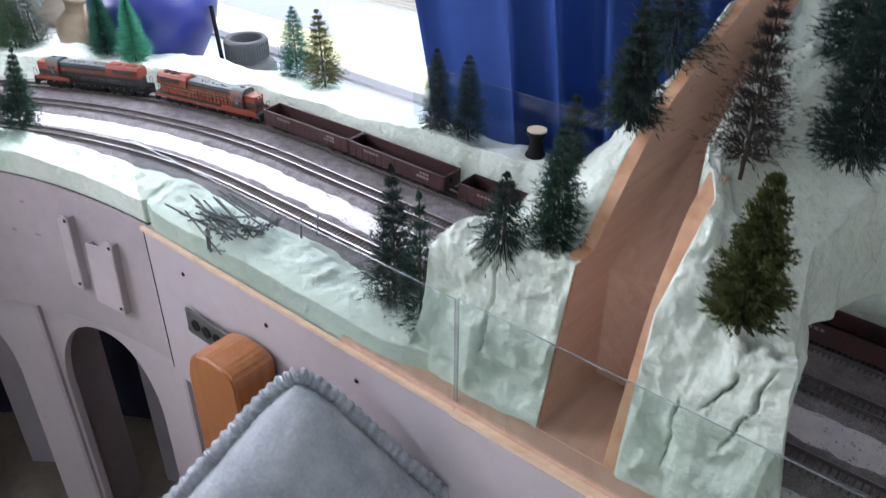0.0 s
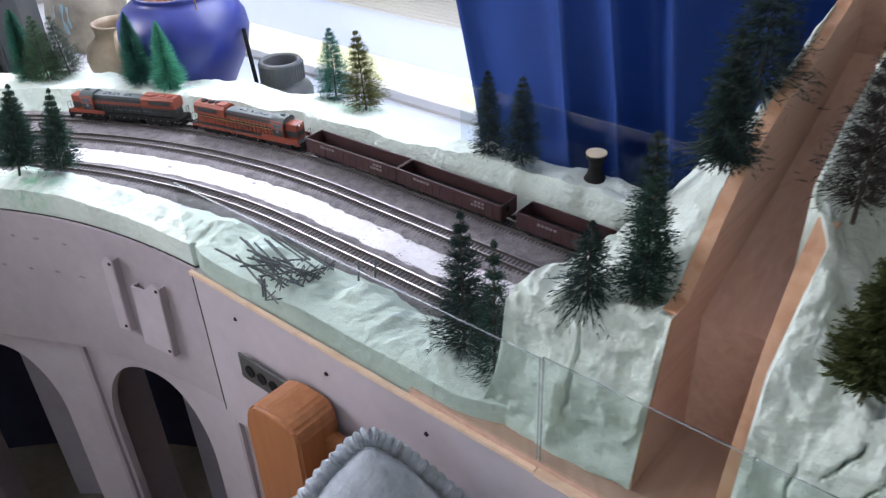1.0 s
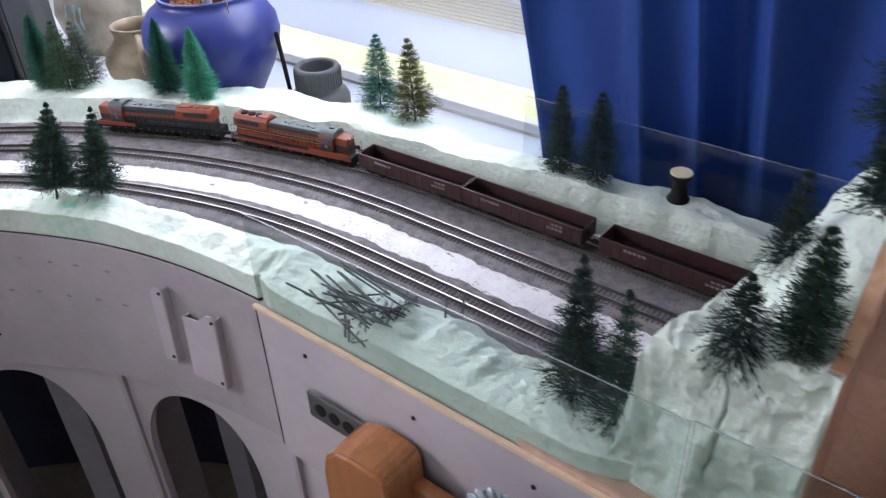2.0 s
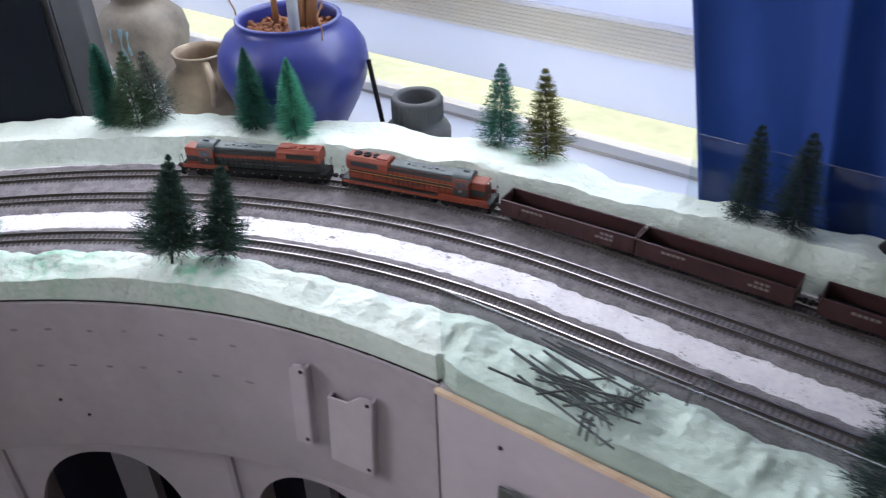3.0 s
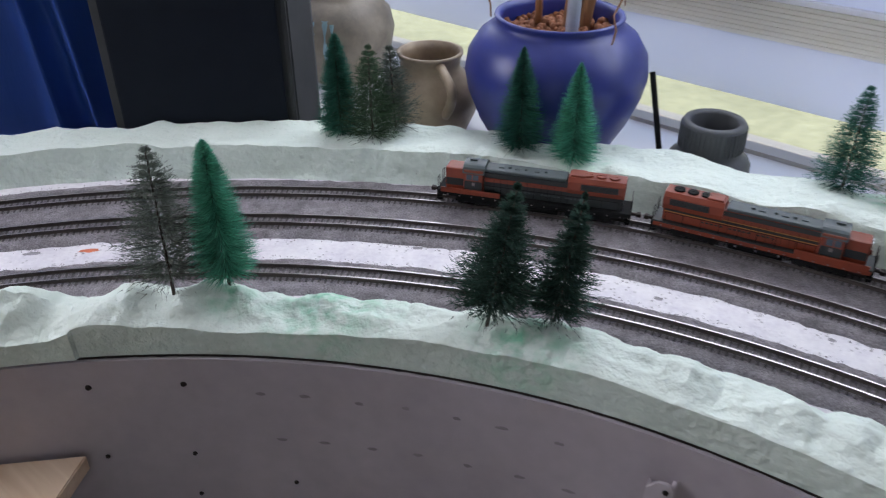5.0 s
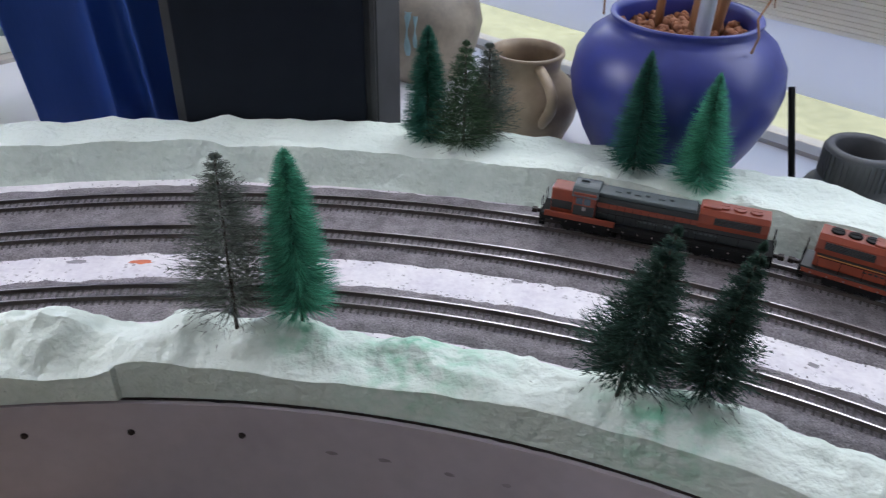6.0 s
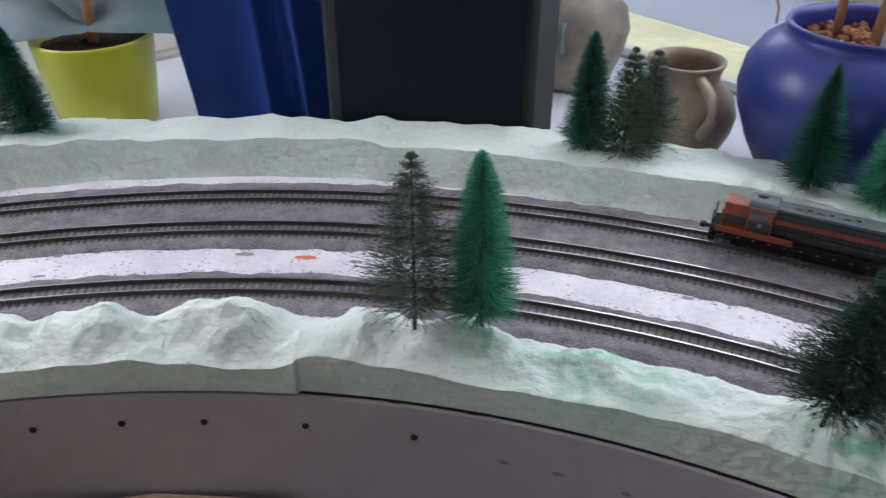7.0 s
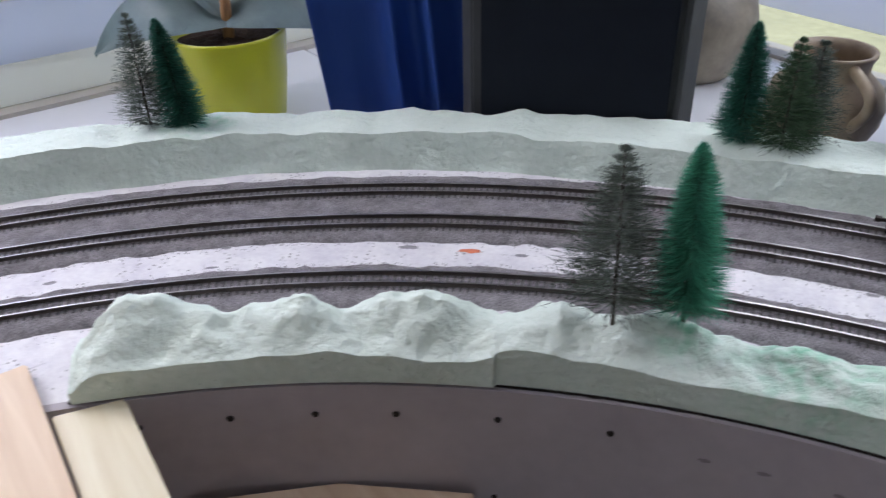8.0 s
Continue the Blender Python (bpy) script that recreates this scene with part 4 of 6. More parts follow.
def blue_pot():
    top = stand_at("plant_pot", -1.572, 0.907, 0.865, "round cobalt blue glazed plant pot with clay pebbles", "plant pot")
    prof = [(0.0, 0.0), (0.066, 0.0), (0.072, 0.006), (0.088, 0.035), (0.110, 0.075), (0.126, 0.115), (0.131, 0.142), (0.127, 0.170), (0.112, 0.194), (0.096, 0.206), (0.089, 0.211), (0.088, 0.216), (0.091, 0.220), (0.090, 0.223), (0.084, 0.222), (0.081, 0.214), (0.085, 0.19), (0.085, 0.18)]
    part("pot", turned(prof, 72), M_BLUEGLAZE, top, smooth=True)
    bm = bmesh.new()
    for i in range(230):
        r, t = 0.083 * random.random() ** 0.5, random.uniform(0, 6.283)
        s = random.uniform(0.0045, 0.0085)
        bmesh.ops.create_icosphere(bm, subdivisions=1, radius=s, matrix=pose(r * math.cos(t), r * math.sin(t), 0.196 + random.uniform(-0.004, 0.004), random.uniform(0, 90), random.uniform(0, 90), 0) @ Matrix.Diagonal((1.2, 0.9, 0.8, 1)))
    tagged(part("clay_pebbles", bm, M_TERRA, top, "reddish brown clay pebbles", smooth=True), kind="stuff")
    bm = turned([(0.0, 0.185), (0.086, 0.186)], 32)
    part("substrate", bm, M_TERRA, top)
    for x, y, r, lx, ly in ((-0.040, 0.01, 0.0055, -0.02, 0.01), (0.006, 0.020, 0.012, 0.03, 0.02), (0.020, 0.03, 0.010, 0.05, 0.04)):
        bm = tube([(x + lx * t / 8 + 0.006 * nz(t / 8 * 3, x * 90, 1), y + ly * t / 8, 0.188 + 0.5 * t / 8) for t in range(9)], [r * (1 - 0.3 * t / 8) for t in range(9)], 12)
        part("stem", bm, M_STEM, top, "woody brown plant stem", smooth=True)
    bm = cyl(bmesh.new(), (0.034, -0.022, 0.17), (0.046, -0.02, 0.72), 0.0092, 0.0092, 16)
    part("stake", bm, M_STAKE, top, "pale grey support stake")
    for s, lean in ((-1, -0.012), (1, 0.02)):
        bm = tube([(s * 0.100 + lean * i / 7 + 0.004 * math.sin(i * 2.1), -0.03 + 0.004 * math.cos(i * 1.7), 0.205 + 0.14 * i / 7) for i in range(8)], 0.0014, 6)
        for i in range(5):
            cyl(bm, (s * 0.1 + lean * 0.6, -0.03, 0.275 + i * 0.003), (s * 0.1 + lean * 0.6 + 0.012 * math.cos(i * 1.3), -0.03 + 0.008 * math.sin(i), 0.285 - i * 0.006), 0.0010, 0.0008, 5)
        part("twine", bm, M_STEM, top, "knotted brown twine")
    return top


blue_pot()


def grey_coupling():
    top = stand_at("pipe_coupling", -1.348, 0.964, 0.865, "ribbed dark grey plastic pipe coupling standing on end", "pipe coupling")
    prof = [(0.028, 0.0), (0.055, 0.0), (0.057, 0.004), (0.057, 0.046), (0.053, 0.054), (0.046, 0.058), (0.0430, 0.063), (0.0430, 0.102), (0.041, 0.106), (0.034, 0.106), (0.032, 0.102), (0.032, 0.05), (0.033, 0.03), (0.0, 0.03)]
    part("body", turned(prof, 64), M_GREYPOT, top, smooth=True)
    for i in range(44):
        t = 2 * math.pi * i / 44
        bm = box(bmesh.new(), 0.0428, 0.0445, -0.0011, 0.0011, 0.068, 0.1005, 0, Matrix.Rotation(t, 4, "Z"))
        part("rib", bm, M_GREYPOT, top)
    bm = bmesh.new()
    cyl(bm, (0.05, -0.035, 0.012), (0.086, -0.052, 0.012), 0.011, 0.011, 16)
    part("spigot", bm, M_GREYPOT, top)
    t2 = stand_at("stick", -1.428, 0.952, 0.866, "dark thin stick leaning beside the blue pot", "stick")
    part("shaft", cyl(bmesh.new(), (0.028, -0.01, 0.0), (-0.020, 0.01, 0.150), 0.0042, 0.0042, 10), M_BLACK, t2)
    return top


grey_coupling()


def jug():
    top = stand_at("jug", -1.781, 0.87, 0.865, "brown salt-glazed stoneware jug with one handle", "jug", rz=-30)
    prof = [(0.0, 0.0), (0.052, 0.0), (0.060, 0.008), (0.074, 0.04), (0.077, 0.062), (0.070, 0.085), (0.052, 0.102), (0.047, 0.108), (0.048, 0.122), (0.052, 0.130), (0.052, 0.134), (0.047, 0.134), (0.043, 0.124), (0.042, 0.108), (0.06, 0.08), (0.06, 0.05), (0.0, 0.04)]
    part("body", turned(prof, 56), M_STONE2, top, smooth=True)
    bm = tube([(0.048 + 0.042 * math.sin(i / 12 * math.pi) + 0.02 * (i / 12), 0, 0.122 - 0.072 * (i / 12) + 0.012 * math.sin(i / 12 * math.pi)) for i in range(13)], 0.0075)
    part("handle", bm, M_STONE2, top, smooth=True)
    return top


jug()


def vase():
    top = stand_at("vase", -2.073, 0.955, 0.865, "tall grey-brown stoneware vase with pale blue drips", "vase")
    prof = [(0.0, 0.0), (0.060, 0.0), (0.072, 0.01), (0.090, 0.06), (0.097, 0.095), (0.090, 0.128), (0.066, 0.152), (0.050, 0.160), (0.048, 0.168), (0.054, 0.176), (0.057, 0.180), (0.056, 0.184), (0.048, 0.184), (0.044, 0.170), (0.06, 0.13), (0.0, 0.1)]
    part("body", turned(prof, 56), M_STONE, top, smooth=True)
    m = mat("pale_blue_drip", (0.35, 0.55, 0.62), 0.4, vary=0.3, scale=40)
    for k, (ang, z0, z1, w) in enumerate(((-62, 0.06, 0.13, 0.006), (-54, 0.075, 0.125, 0.004), (-76, 0.10, 0.128, 0.003))):
        bm = bmesh.new()
        rows = []
        for i in range(9):
            z = z0 + (z1 - z0) * i / 8
            r = interp([(p[1], p[0]) for p in prof[:8]], z) + 0.0012
            row = []
            for s in (-1, 0, 1):
                q = radians(ang) + s * w * (0.6 + 0.4 * math.sin(i)) / r
                row.append(bm.verts.new(((r + (0.0008 if s == 0 else -0.0006)) * math.cos(q), (r + (0.0008 if s == 0 else -0.0006)) * math.sin(q), z)))
            rows.append(row)
        for r0, r1 in zip(rows, rows[1:]):
            for i in range(2):
                bm.faces.new((r0[i], r0[i + 1], r1[i + 1], r1[i]))
        part("glaze_drip", bm, m, top, "pale blue glaze drip", smooth=True)
    return top


vase()


def orchid():
    top = stand_at("potted_plant", -2.377, 0.275, 0.865, "lime yellow-green pot holding a broad-leaved plant", "potted plant")
    prof = [(0.0, 0.0), (0.066, 0.0), (0.070, 0.004), (0.079, 0.07), (0.085, 0.132), (0.085, 0.137), (0.081, 0.137), (0.079, 0.12), (0.0, 0.119)]
    part("pot", turned(prof, 56), M_LIME, top, smooth=True)
    bm = bmesh.new()
    rows = []
    for i in range(8):
        r = 0.0795 * i / 7
        rows.append([bm.verts.new((max(r, 1e-4) * math.cos(t * 2 * math.pi / 24), max(r, 1e-4) * math.sin(t * 2 * math.pi / 24), 0.126 + 0.005 * turb(r * math.cos(t), r * math.sin(t) + t, 0, 60) - 0.06 * r)) for t in range(24)])
    for a, b in zip(rows, rows[1:]):
        for i in range(24):
            j = (i + 1) % 24
            bm.faces.new((a[i], a[j], b[j], b[i]))
    part("soil", bm, M_SOIL, top, "dark crumbly soil")
    part("stem", cyl(bmesh.new(), (0, 0.0, 0.11), (0.004, 0.004, 0.21), 0.009, 0.007, 12), M_STEM, top)
    for ang, ln, wd, rise, drop, roll in ((246, 0.200, 0.046, 0.050, 0.110, -38), (68, 0.185, 0.046, 0.045, 0.100, 38), (140, 0.16, 0.044, 0.08, 0.04, 0), (200, 0.16, 0.044, 0.08, 0.03, 0)):
        bm = bmesh.new()
        rows = []
        for i in range(15):
            t = i / 14
            w = wd * math.sin(math.pi * min(1, 0.12 + t * 0.88)) ** 0.7
            x = ln * t
            z = 0.152 + rise * math.sin(t * math.pi * 0.7) - drop * t * t
            rows.append([bm.verts.new((x, s * w, z + abs(s) * 0.010)) for s in (-1, -0.5, 0, 0.5, 1)])
        for r0, r1 in zip(rows, rows[1:]):
            for j in range(4):
                bm.faces.new((r0[j], r0[j + 1], r1[j + 1], r1[j]))
        bmesh.ops.solidify(bm, geom=list(bm.faces), thickness=0.0025)
        bmesh.ops.rotate(bm, verts=bm.verts, cent=(0, 0, 0.152), matrix=Matrix.Rotation(radians(roll), 3, "X"))
        bmesh.ops.rotate(bm, verts=bm.verts, cent=(0, 0, 0), matrix=Matrix.Rotation(radians(ang), 3, "Z"))
        part("leaf", bm, M_ORCHID, top, "broad arching grey-green leaf", smooth=True)
    return top


orchid()


# ---- bottle-brush trees ----
def tree_mat(name, colour):
    m = mat(name, colour, 0.7, vary=0.35, scale=60)
    nt = m.node_tree
    b = nt.nodes["Principled BSDF"]
    src = b.inputs["Base Color"].links[0].from_socket
    geo, mr, hs = nt.nodes.new("ShaderNodeNewGeometry"), nt.nodes.new("ShaderNodeMapRange"), nt.nodes.new("ShaderNodeHueSaturation")
    mr.inputs[3].default_value, mr.inputs[4].default_value = 0.5, 1.7
    nt.links.new(geo.outputs["Random Per Island"], mr.inputs[0])
    nt.links.new(mr.outputs[0], hs.inputs["Value"])
    nt.links.new(src, hs.inputs["Color"])
    nt.links.new(hs.outputs[0], b.inputs["Base Color"])
    tr, mx = nt.nodes.new("ShaderNodeBsdfTranslucent"), nt.nodes.new("ShaderNodeMixShader")
    mx.inputs[0].default_value = 0.3
    nt.links.new(hs.outputs[0], tr.inputs[0])
    nt.links.new(b.outputs[0], mx.inputs[1])
    nt.links.new(tr.outputs[0], mx.inputs[2])
    nt.links.new(mx.outputs[0], nt.nodes["Material Output"].inputs[0])
    return m


M_T_SPRUCE = tree_mat("needles_spruce", (0.030, 0.075, 0.056))
M_T_EMERALD = tree_mat("needles_emerald", (0.10, 0.40, 0.27))
M_T_TEAL = tree_mat("needles_teal", (0.036, 0.155, 0.112))
M_T_OLIVE = tree_mat("needles_olive", (0.12, 0.125, 0.03))
M_T_SPRUCE2 = tree_mat("needles_grey_green", (0.06, 0.115, 0.06))
M_T_OLIVE2 = tree_mat("needles_dark_olive", (0.075, 0.095, 0.030))
M_T_BROWN = tree_mat("needles_brown_grey", (0.125, 0.150, 0.128))
M_T_DARK = tree_mat("needles_blackish", (0.026, 0.052, 0.048))
M_T_DEAD = tree_mat("needles_dead_brown", (0.050, 0.042, 0.038))
M_TRUNK = mat("twisted_wire_trunk", (0.05, 0.035, 0.025), 0.7, vary=0.4, scale=150)


def tree(place, h, w, material, label, count=3600, droop=0.25, foot=0.10, sharp=1.15, ragged=0.25, whorl=0, lean=(0, 0), thick=0.0010, seed=1):
    """A wire-stemmed model conifer of many separate bristles; whorl > 0 gathers them in tiers."""
    rng = np.random.default_rng(seed)
    top = tagged(empty("model_tree", Matrix.Translation(place) @ pose(0, 0, 0, lean[0], lean[1], rng.uniform(0, 360))), label, "model tree", group="model conifers on the layout")
    bm = cyl(bmesh.new(), (0, 0, -0.006), (0, 0, h * 0.97), 0.0019, 0.0006, 8)
    part("trunk", bm, M_TRUNK, top, "thin dark trunk")
    count = int(count * (0.9 if whorl else 1.5))
    t = rng.random(count) ** 0.9
    if whorl:
        t = np.clip((np.floor(t * whorl) + rng.normal(0.5, 0.13, count)) / whorl, 0, 1)
    z = h * (foot + (1 - foot) * t)
    ang = rng.uniform(0, 2 * np.pi, count)
    bulge = 1 + ragged * np.sin(ang * 5 + np.floor(t * max(whorl, 6)) * 2.4 + seed) * 0.7 + rng.normal(0, ragged * 0.35, count)
    length = 1.38 * w * (1 - t) ** (1 / sharp) * np.clip(bulge, 0.35, 1.5) + 0.004 * (1 - 0.75 * t)
    length *= np.where(t < 0.06, 0.75, 1.0)
    dirs = np.stack([np.cos(ang), np.sin(ang), np.full(count, 0.22) + rng.normal(0, 0.16, count) - droop * (1 - t)], 1)
    dirs /= np.linalg.norm(dirs, axis=1)[:, None]
    start = np.stack([0 * z, 0 * z, z], 1) + dirs * (length * rng.uniform(0.0, 0.45, count))[:, None]
    end = np.stack([0 * z, 0 * z, z], 1) + dirs * length[:, None]
    end[:, 2] += rng.normal(0, 0.0015, count)
    side = np.cross(dirs, rng.normal(0, 1, (count, 3)))
    side /= np.linalg.norm(side, axis=1)[:, None]
    wd = thick * rng.uniform(0.6, 1.3, count)[:, None]
    verts = np.concatenate([start + side * wd / 2, start - side * wd / 2, end], 1).reshape(-1, 3)
    faces = np.arange(count * 3).reshape(-1, 3).tolist()
    if whorl:
        # twigs: short needles set along every branch instead of one long bristle
        per = 3
        base = np.repeat(np.stack([0 * z, 0 * z, z], 1), per, 0)
        bd, bl = np.repeat(dirs, per, 0), np.repeat(length, per)
        m = count * per
        q = 0.18 + 0.80 * rng.random(m)
        s0 = base + bd * (bl * q)[:, None]
        nd = bd + rng.normal(0, 0.33, (m, 3))
        nd /= np.linalg.norm(nd, axis=1)[:, None]
        nl = (0.0030 + 0.20 * bl) * rng.uniform(0.6, 1.25, m) * (1.15 - 0.5 * q) * (1 - 0.55 * np.repeat(t, per))
        e0 = s0 + nd * nl[:, None]
        sd = np.cross(nd, rng.normal(0, 1, (m, 3)))
        sd /= np.linalg.norm(sd, axis=1)[:, None]
        w2 = 0.75 * thick * rng.uniform(0.6, 1.3, m)[:, None]
        more = np.concatenate([s0 + sd * w2 / 2, s0 - sd * w2 / 2, e0], 1).reshape(-1, 3)
        keep = count // 3
        verts = np.concatenate([verts[:keep * 3], more], 0)
        faces = np.arange(len(verts) // 3 * 3).reshape(-1, 3).tolist()
    raw("crown", verts.tolist(), faces, material, top)
    return top


BARE = "brown-grey sparse bristle model conifer on the mint ridge"
DENSE = "emerald green dense bottle-brush model conifer"
SPR = "dark green full model spruce with bushy skirts"
tree((-0.999, 1.254, 0.953), 0.152, 0.036, M_T_BROWN, BARE, 4000, 0.05, 0.11, 1.3, 0.35, 17, (-6, 4), 0.0009, 11)
tree((-0.945, 1.258, 0.958), 0.152, 0.0245, M_T_EMERALD, DENSE, 4600, 0.25, 0.10, 1.75, 0.16, 0, (-2, 4), 0.0009, 12)
tree((-0.700, 1.194, 0.951), 0.150, 0.031, M_T_SPRUCE, SPR, 6000, 0.10, 0.15, 1.0, 0.35, 12, (-10, 3), 0.0013, 13)
tree((-0.638, 1.198, 0.951), 0.140, 0.024, M_T_SPRUCE, SPR, 4600, 0.25, 0.11, 1.0, 0.35, 12, (-8, 2), 0.0013, 14)
tree((-0.628, 1.585, 0.940), 0.146, 0.027, M_T_TEAL, "teal green dense bottle-brush model conifer", 4000, 0.20, 0.08, 1.3, 0.2, 0, (0, 0), 0.0010, 15)
tree((-0.562, 1.552, 0.938), 0.138, 0.027, M_T_EMERALD, DENSE, 4000, 0.20, 0.08, 1.3, 0.2, 0, (0, 0), 0.0010, 16)
tree((-0.240, 1.478, 0.930), 0.142, 0.029, M_T_TEAL, "teal green model conifer against the bright window", 3600, 0.20, 0.06, 1.4, 0.2, 16, (0, 0), 0.0010, 17)
tree((-0.182, 1.412, 0.938), 0.147, 0.029, M_T_OLIVE, "olive yellow-green model conifer against the bright window", 3400, 0.15, 0.06, 1.3, 0.3, 12, (0, 3), 0.0013, 18)
tree((-0.871, 1.655, 0.938), 0.145, 0.025, M_T_TEAL, "teal green dense model conifer before the loudspeaker", 4200, 0.25, 0.05, 1.7, 0.15, 0, (0, 0), 0.0010, 19)
tree((-0.826, 1.636, 0.938), 0.138, 0.033, M_T_SPRUCE2, "dark green ragged model conifer in a cluster", 4200, 0.05, 0.05, 1.2, 0.3, 14, (0, 0), 0.0010, 20)
tree((-0.795, 1.668, 0.938), 0.130, 0.026, M_T_BROWN, "brown-grey sparse model conifer in a cluster", 3400, -0.05, 0.05, 1.5, 0.4, 12, (3, 5), 0.0010, 21)
tree((0.015, 1.166, 0.960), 0.136, 0.019, M_T_DARK, "dark narrow model conifer before the blue curtain", 3200, 0.2, 0.05, 1.6, 0.25, 14, (0, 0), 0.0011, 22)
tree((0.060, 1.130, 0.962), 0.136, 0.024, M_T_DARK, "dark full model conifer before the blue curtain", 3200, 0.2, 0.05, 1.5, 0.25, 14, (0, 0), 0.0011, 23)
p = P(-2.212, 0.098, 0.946)
tree(p, 0.150, 0.026, M_T_BROWN, "brown-grey sparse model conifer before the lime pot", 3400, 0.0, 0.05, 1.4, 0.3, 16, (0, 0), 0.0009, 24)
p = P(-2.190, 0.137, 0.946)
tree(p, 0.140, 0.024, M_T_TEAL, "teal green dense model conifer before the lime pot", 4000, 0.3, 0.05, 1.7, 0.12, 0, (-4, -4), 0.0010, 25)
tree(P(-0.534, 0.528, 0.928), 0.188, 0.030, M_T_DARK, "blackish model conifer with spreading skirts behind acrylic", 3600, 0.1, 0.08, 1.0, 0.4, 11, (0, 0), 0.0014, 26)
tree(P(-0.480, 0.510, 0.928), 0.185, 0.025, M_T_SPRUCE, "dark green sparse model conifer behind acrylic", 2300, 0.1, 0.06, 1.0, 0.4, 10, (0, 0), 0.0013, 27)
tree(P(-0.392, 0.530, 1.068), 0.085, 0.030, M_T_DARK, "stubby dark model conifer on the rock's shoulder", 1500, 0.9, 0.10, 0.9, 0.4, 8, (0, 0), 0.0016, 28)
tree(P(-0.350, 0.553, 1.076), 0.122, 0.020, M_T_SPRUCE, "dark green tall model conifer on the rock's shoulder", 3000, 0.2, 0.02, 1.6, 0.35, 12, (0, 0), 0.0014, 29)
tree(P(-0.395, 0.645, 1.035), 0.155, 0.022, M_T_DARK, "dark model conifer at the curtain's edge", 2600, 0.2, 0.02, 1.6, 0.3, 12, (0, 0), 0.0013, 37)
tree(P(-0.330, 0.632, 1.180), 0.118, 0.022, M_T_DARK, "blackish large model conifer on the mountain slope", 3800, 0.5, 0.04, 1.0, 0.4, 10, (0, 0), 0.0018, 30)
tree(P(-0.345, 0.735, 1.200), 0.150, 0.034, M_T_DARK, "blackish model conifer high on the mountain", 3200, 0.4, 0.04, 1.1, 0.4, 10, (0, 0), 0.0016, 31)
tree(P(-0.218, 0.622, 1.172), 0.165, 0.024, M_T_DEAD, "dead brown sparse model conifer on the mountain", 3000, 0.1, 0.06, 1.1, 0.4, 12, (0, 0), 0.0013, 32)
tree(P(-0.164, 0.528, 1.088), 0.140, 0.0185, M_T_OLIVE2, "bushy dark olive model conifer on the outcrop", 5000, 0.0, 0.05, 1.6, 0.5, 9, (0, 0), 0.0034, 33)
tree(P(-0.148, 0.668, 1.185), 0.180, 0.027, M_T_DARK, "blackish dense model conifer on the mountain's shoulder", 5200, 0.4, 0.03, 1.6, 0.2, 12, (0, 0), 0.0018, 34)
tree(P(-0.185, 0.75, 1.24), 0.15, 0.027, M_T_DARK, "blackish dense model conifer near the mountain's top", 3600, 0.4, 0.03, 1.4, 0.25, 12, (0, 0), 0.0018, 35)


# ---- the train ----
def wheelset_truck(top, x0, n, spacing):
    bm = bmesh.new()
    for s in (-1, 1):
        box(bm, x0 - spacing * (n - 1) / 2 - 0.006, x0 + spacing * (n - 1) / 2 + 0.006, s * 0.0112 - 0.0015, s * 0.0112 + 0.0015, 0.0040, 0.0108, 0.0006)
        for i in range(n):
            x = x0 + spacing * (i - (n - 1) / 2)
            box(bm, x - 0.0028, x + 0.0028, s * 0.0118 - 0.001, s * 0.0118 + 0.001, 0.003, 0.0088, 0.0005)
    box(bm, x0 - 0.004, x0 + 0.004, -0.0105, 0.0105, 0.004, 0.0095)
    t = part("truck", bm, M_UNDER, top, "black sprung truck frame")
    for i in range(n):
        x = x0 + spacing * (i - (n - 1) / 2)
        bm = bmesh.new()
        for s in (-1, 1):
            cyl(bm, (x, s * 0.0073, 0.0058), (x, s * 0.0098, 0.0058), 0.0058, 0.0055, 20)
        cyl(bm, (x, -0.0073, 0.0058), (x, 0.0073, 0.0058), 0.0014, 0.0014, 8)
        part("wheelset", bm, M_SCREW, t)


def coupler(top, x, s):
    bm = bmesh.new()
    box(bm, min(x, x + s * 0.008), max(x, x + s * 0.008), -0.0012, 0.0012, 0.0085, 0.0112)
    box(bm, min(x + s * 0.006, x + s * 0.0115), max(x + s * 0.006, x + s * 0.0115), -0.0028, 0.0028, 0.0078, 0.0120, 0.0008)
    part("coupler", bm, M_SCREW, top, "dark knuckle coupler")


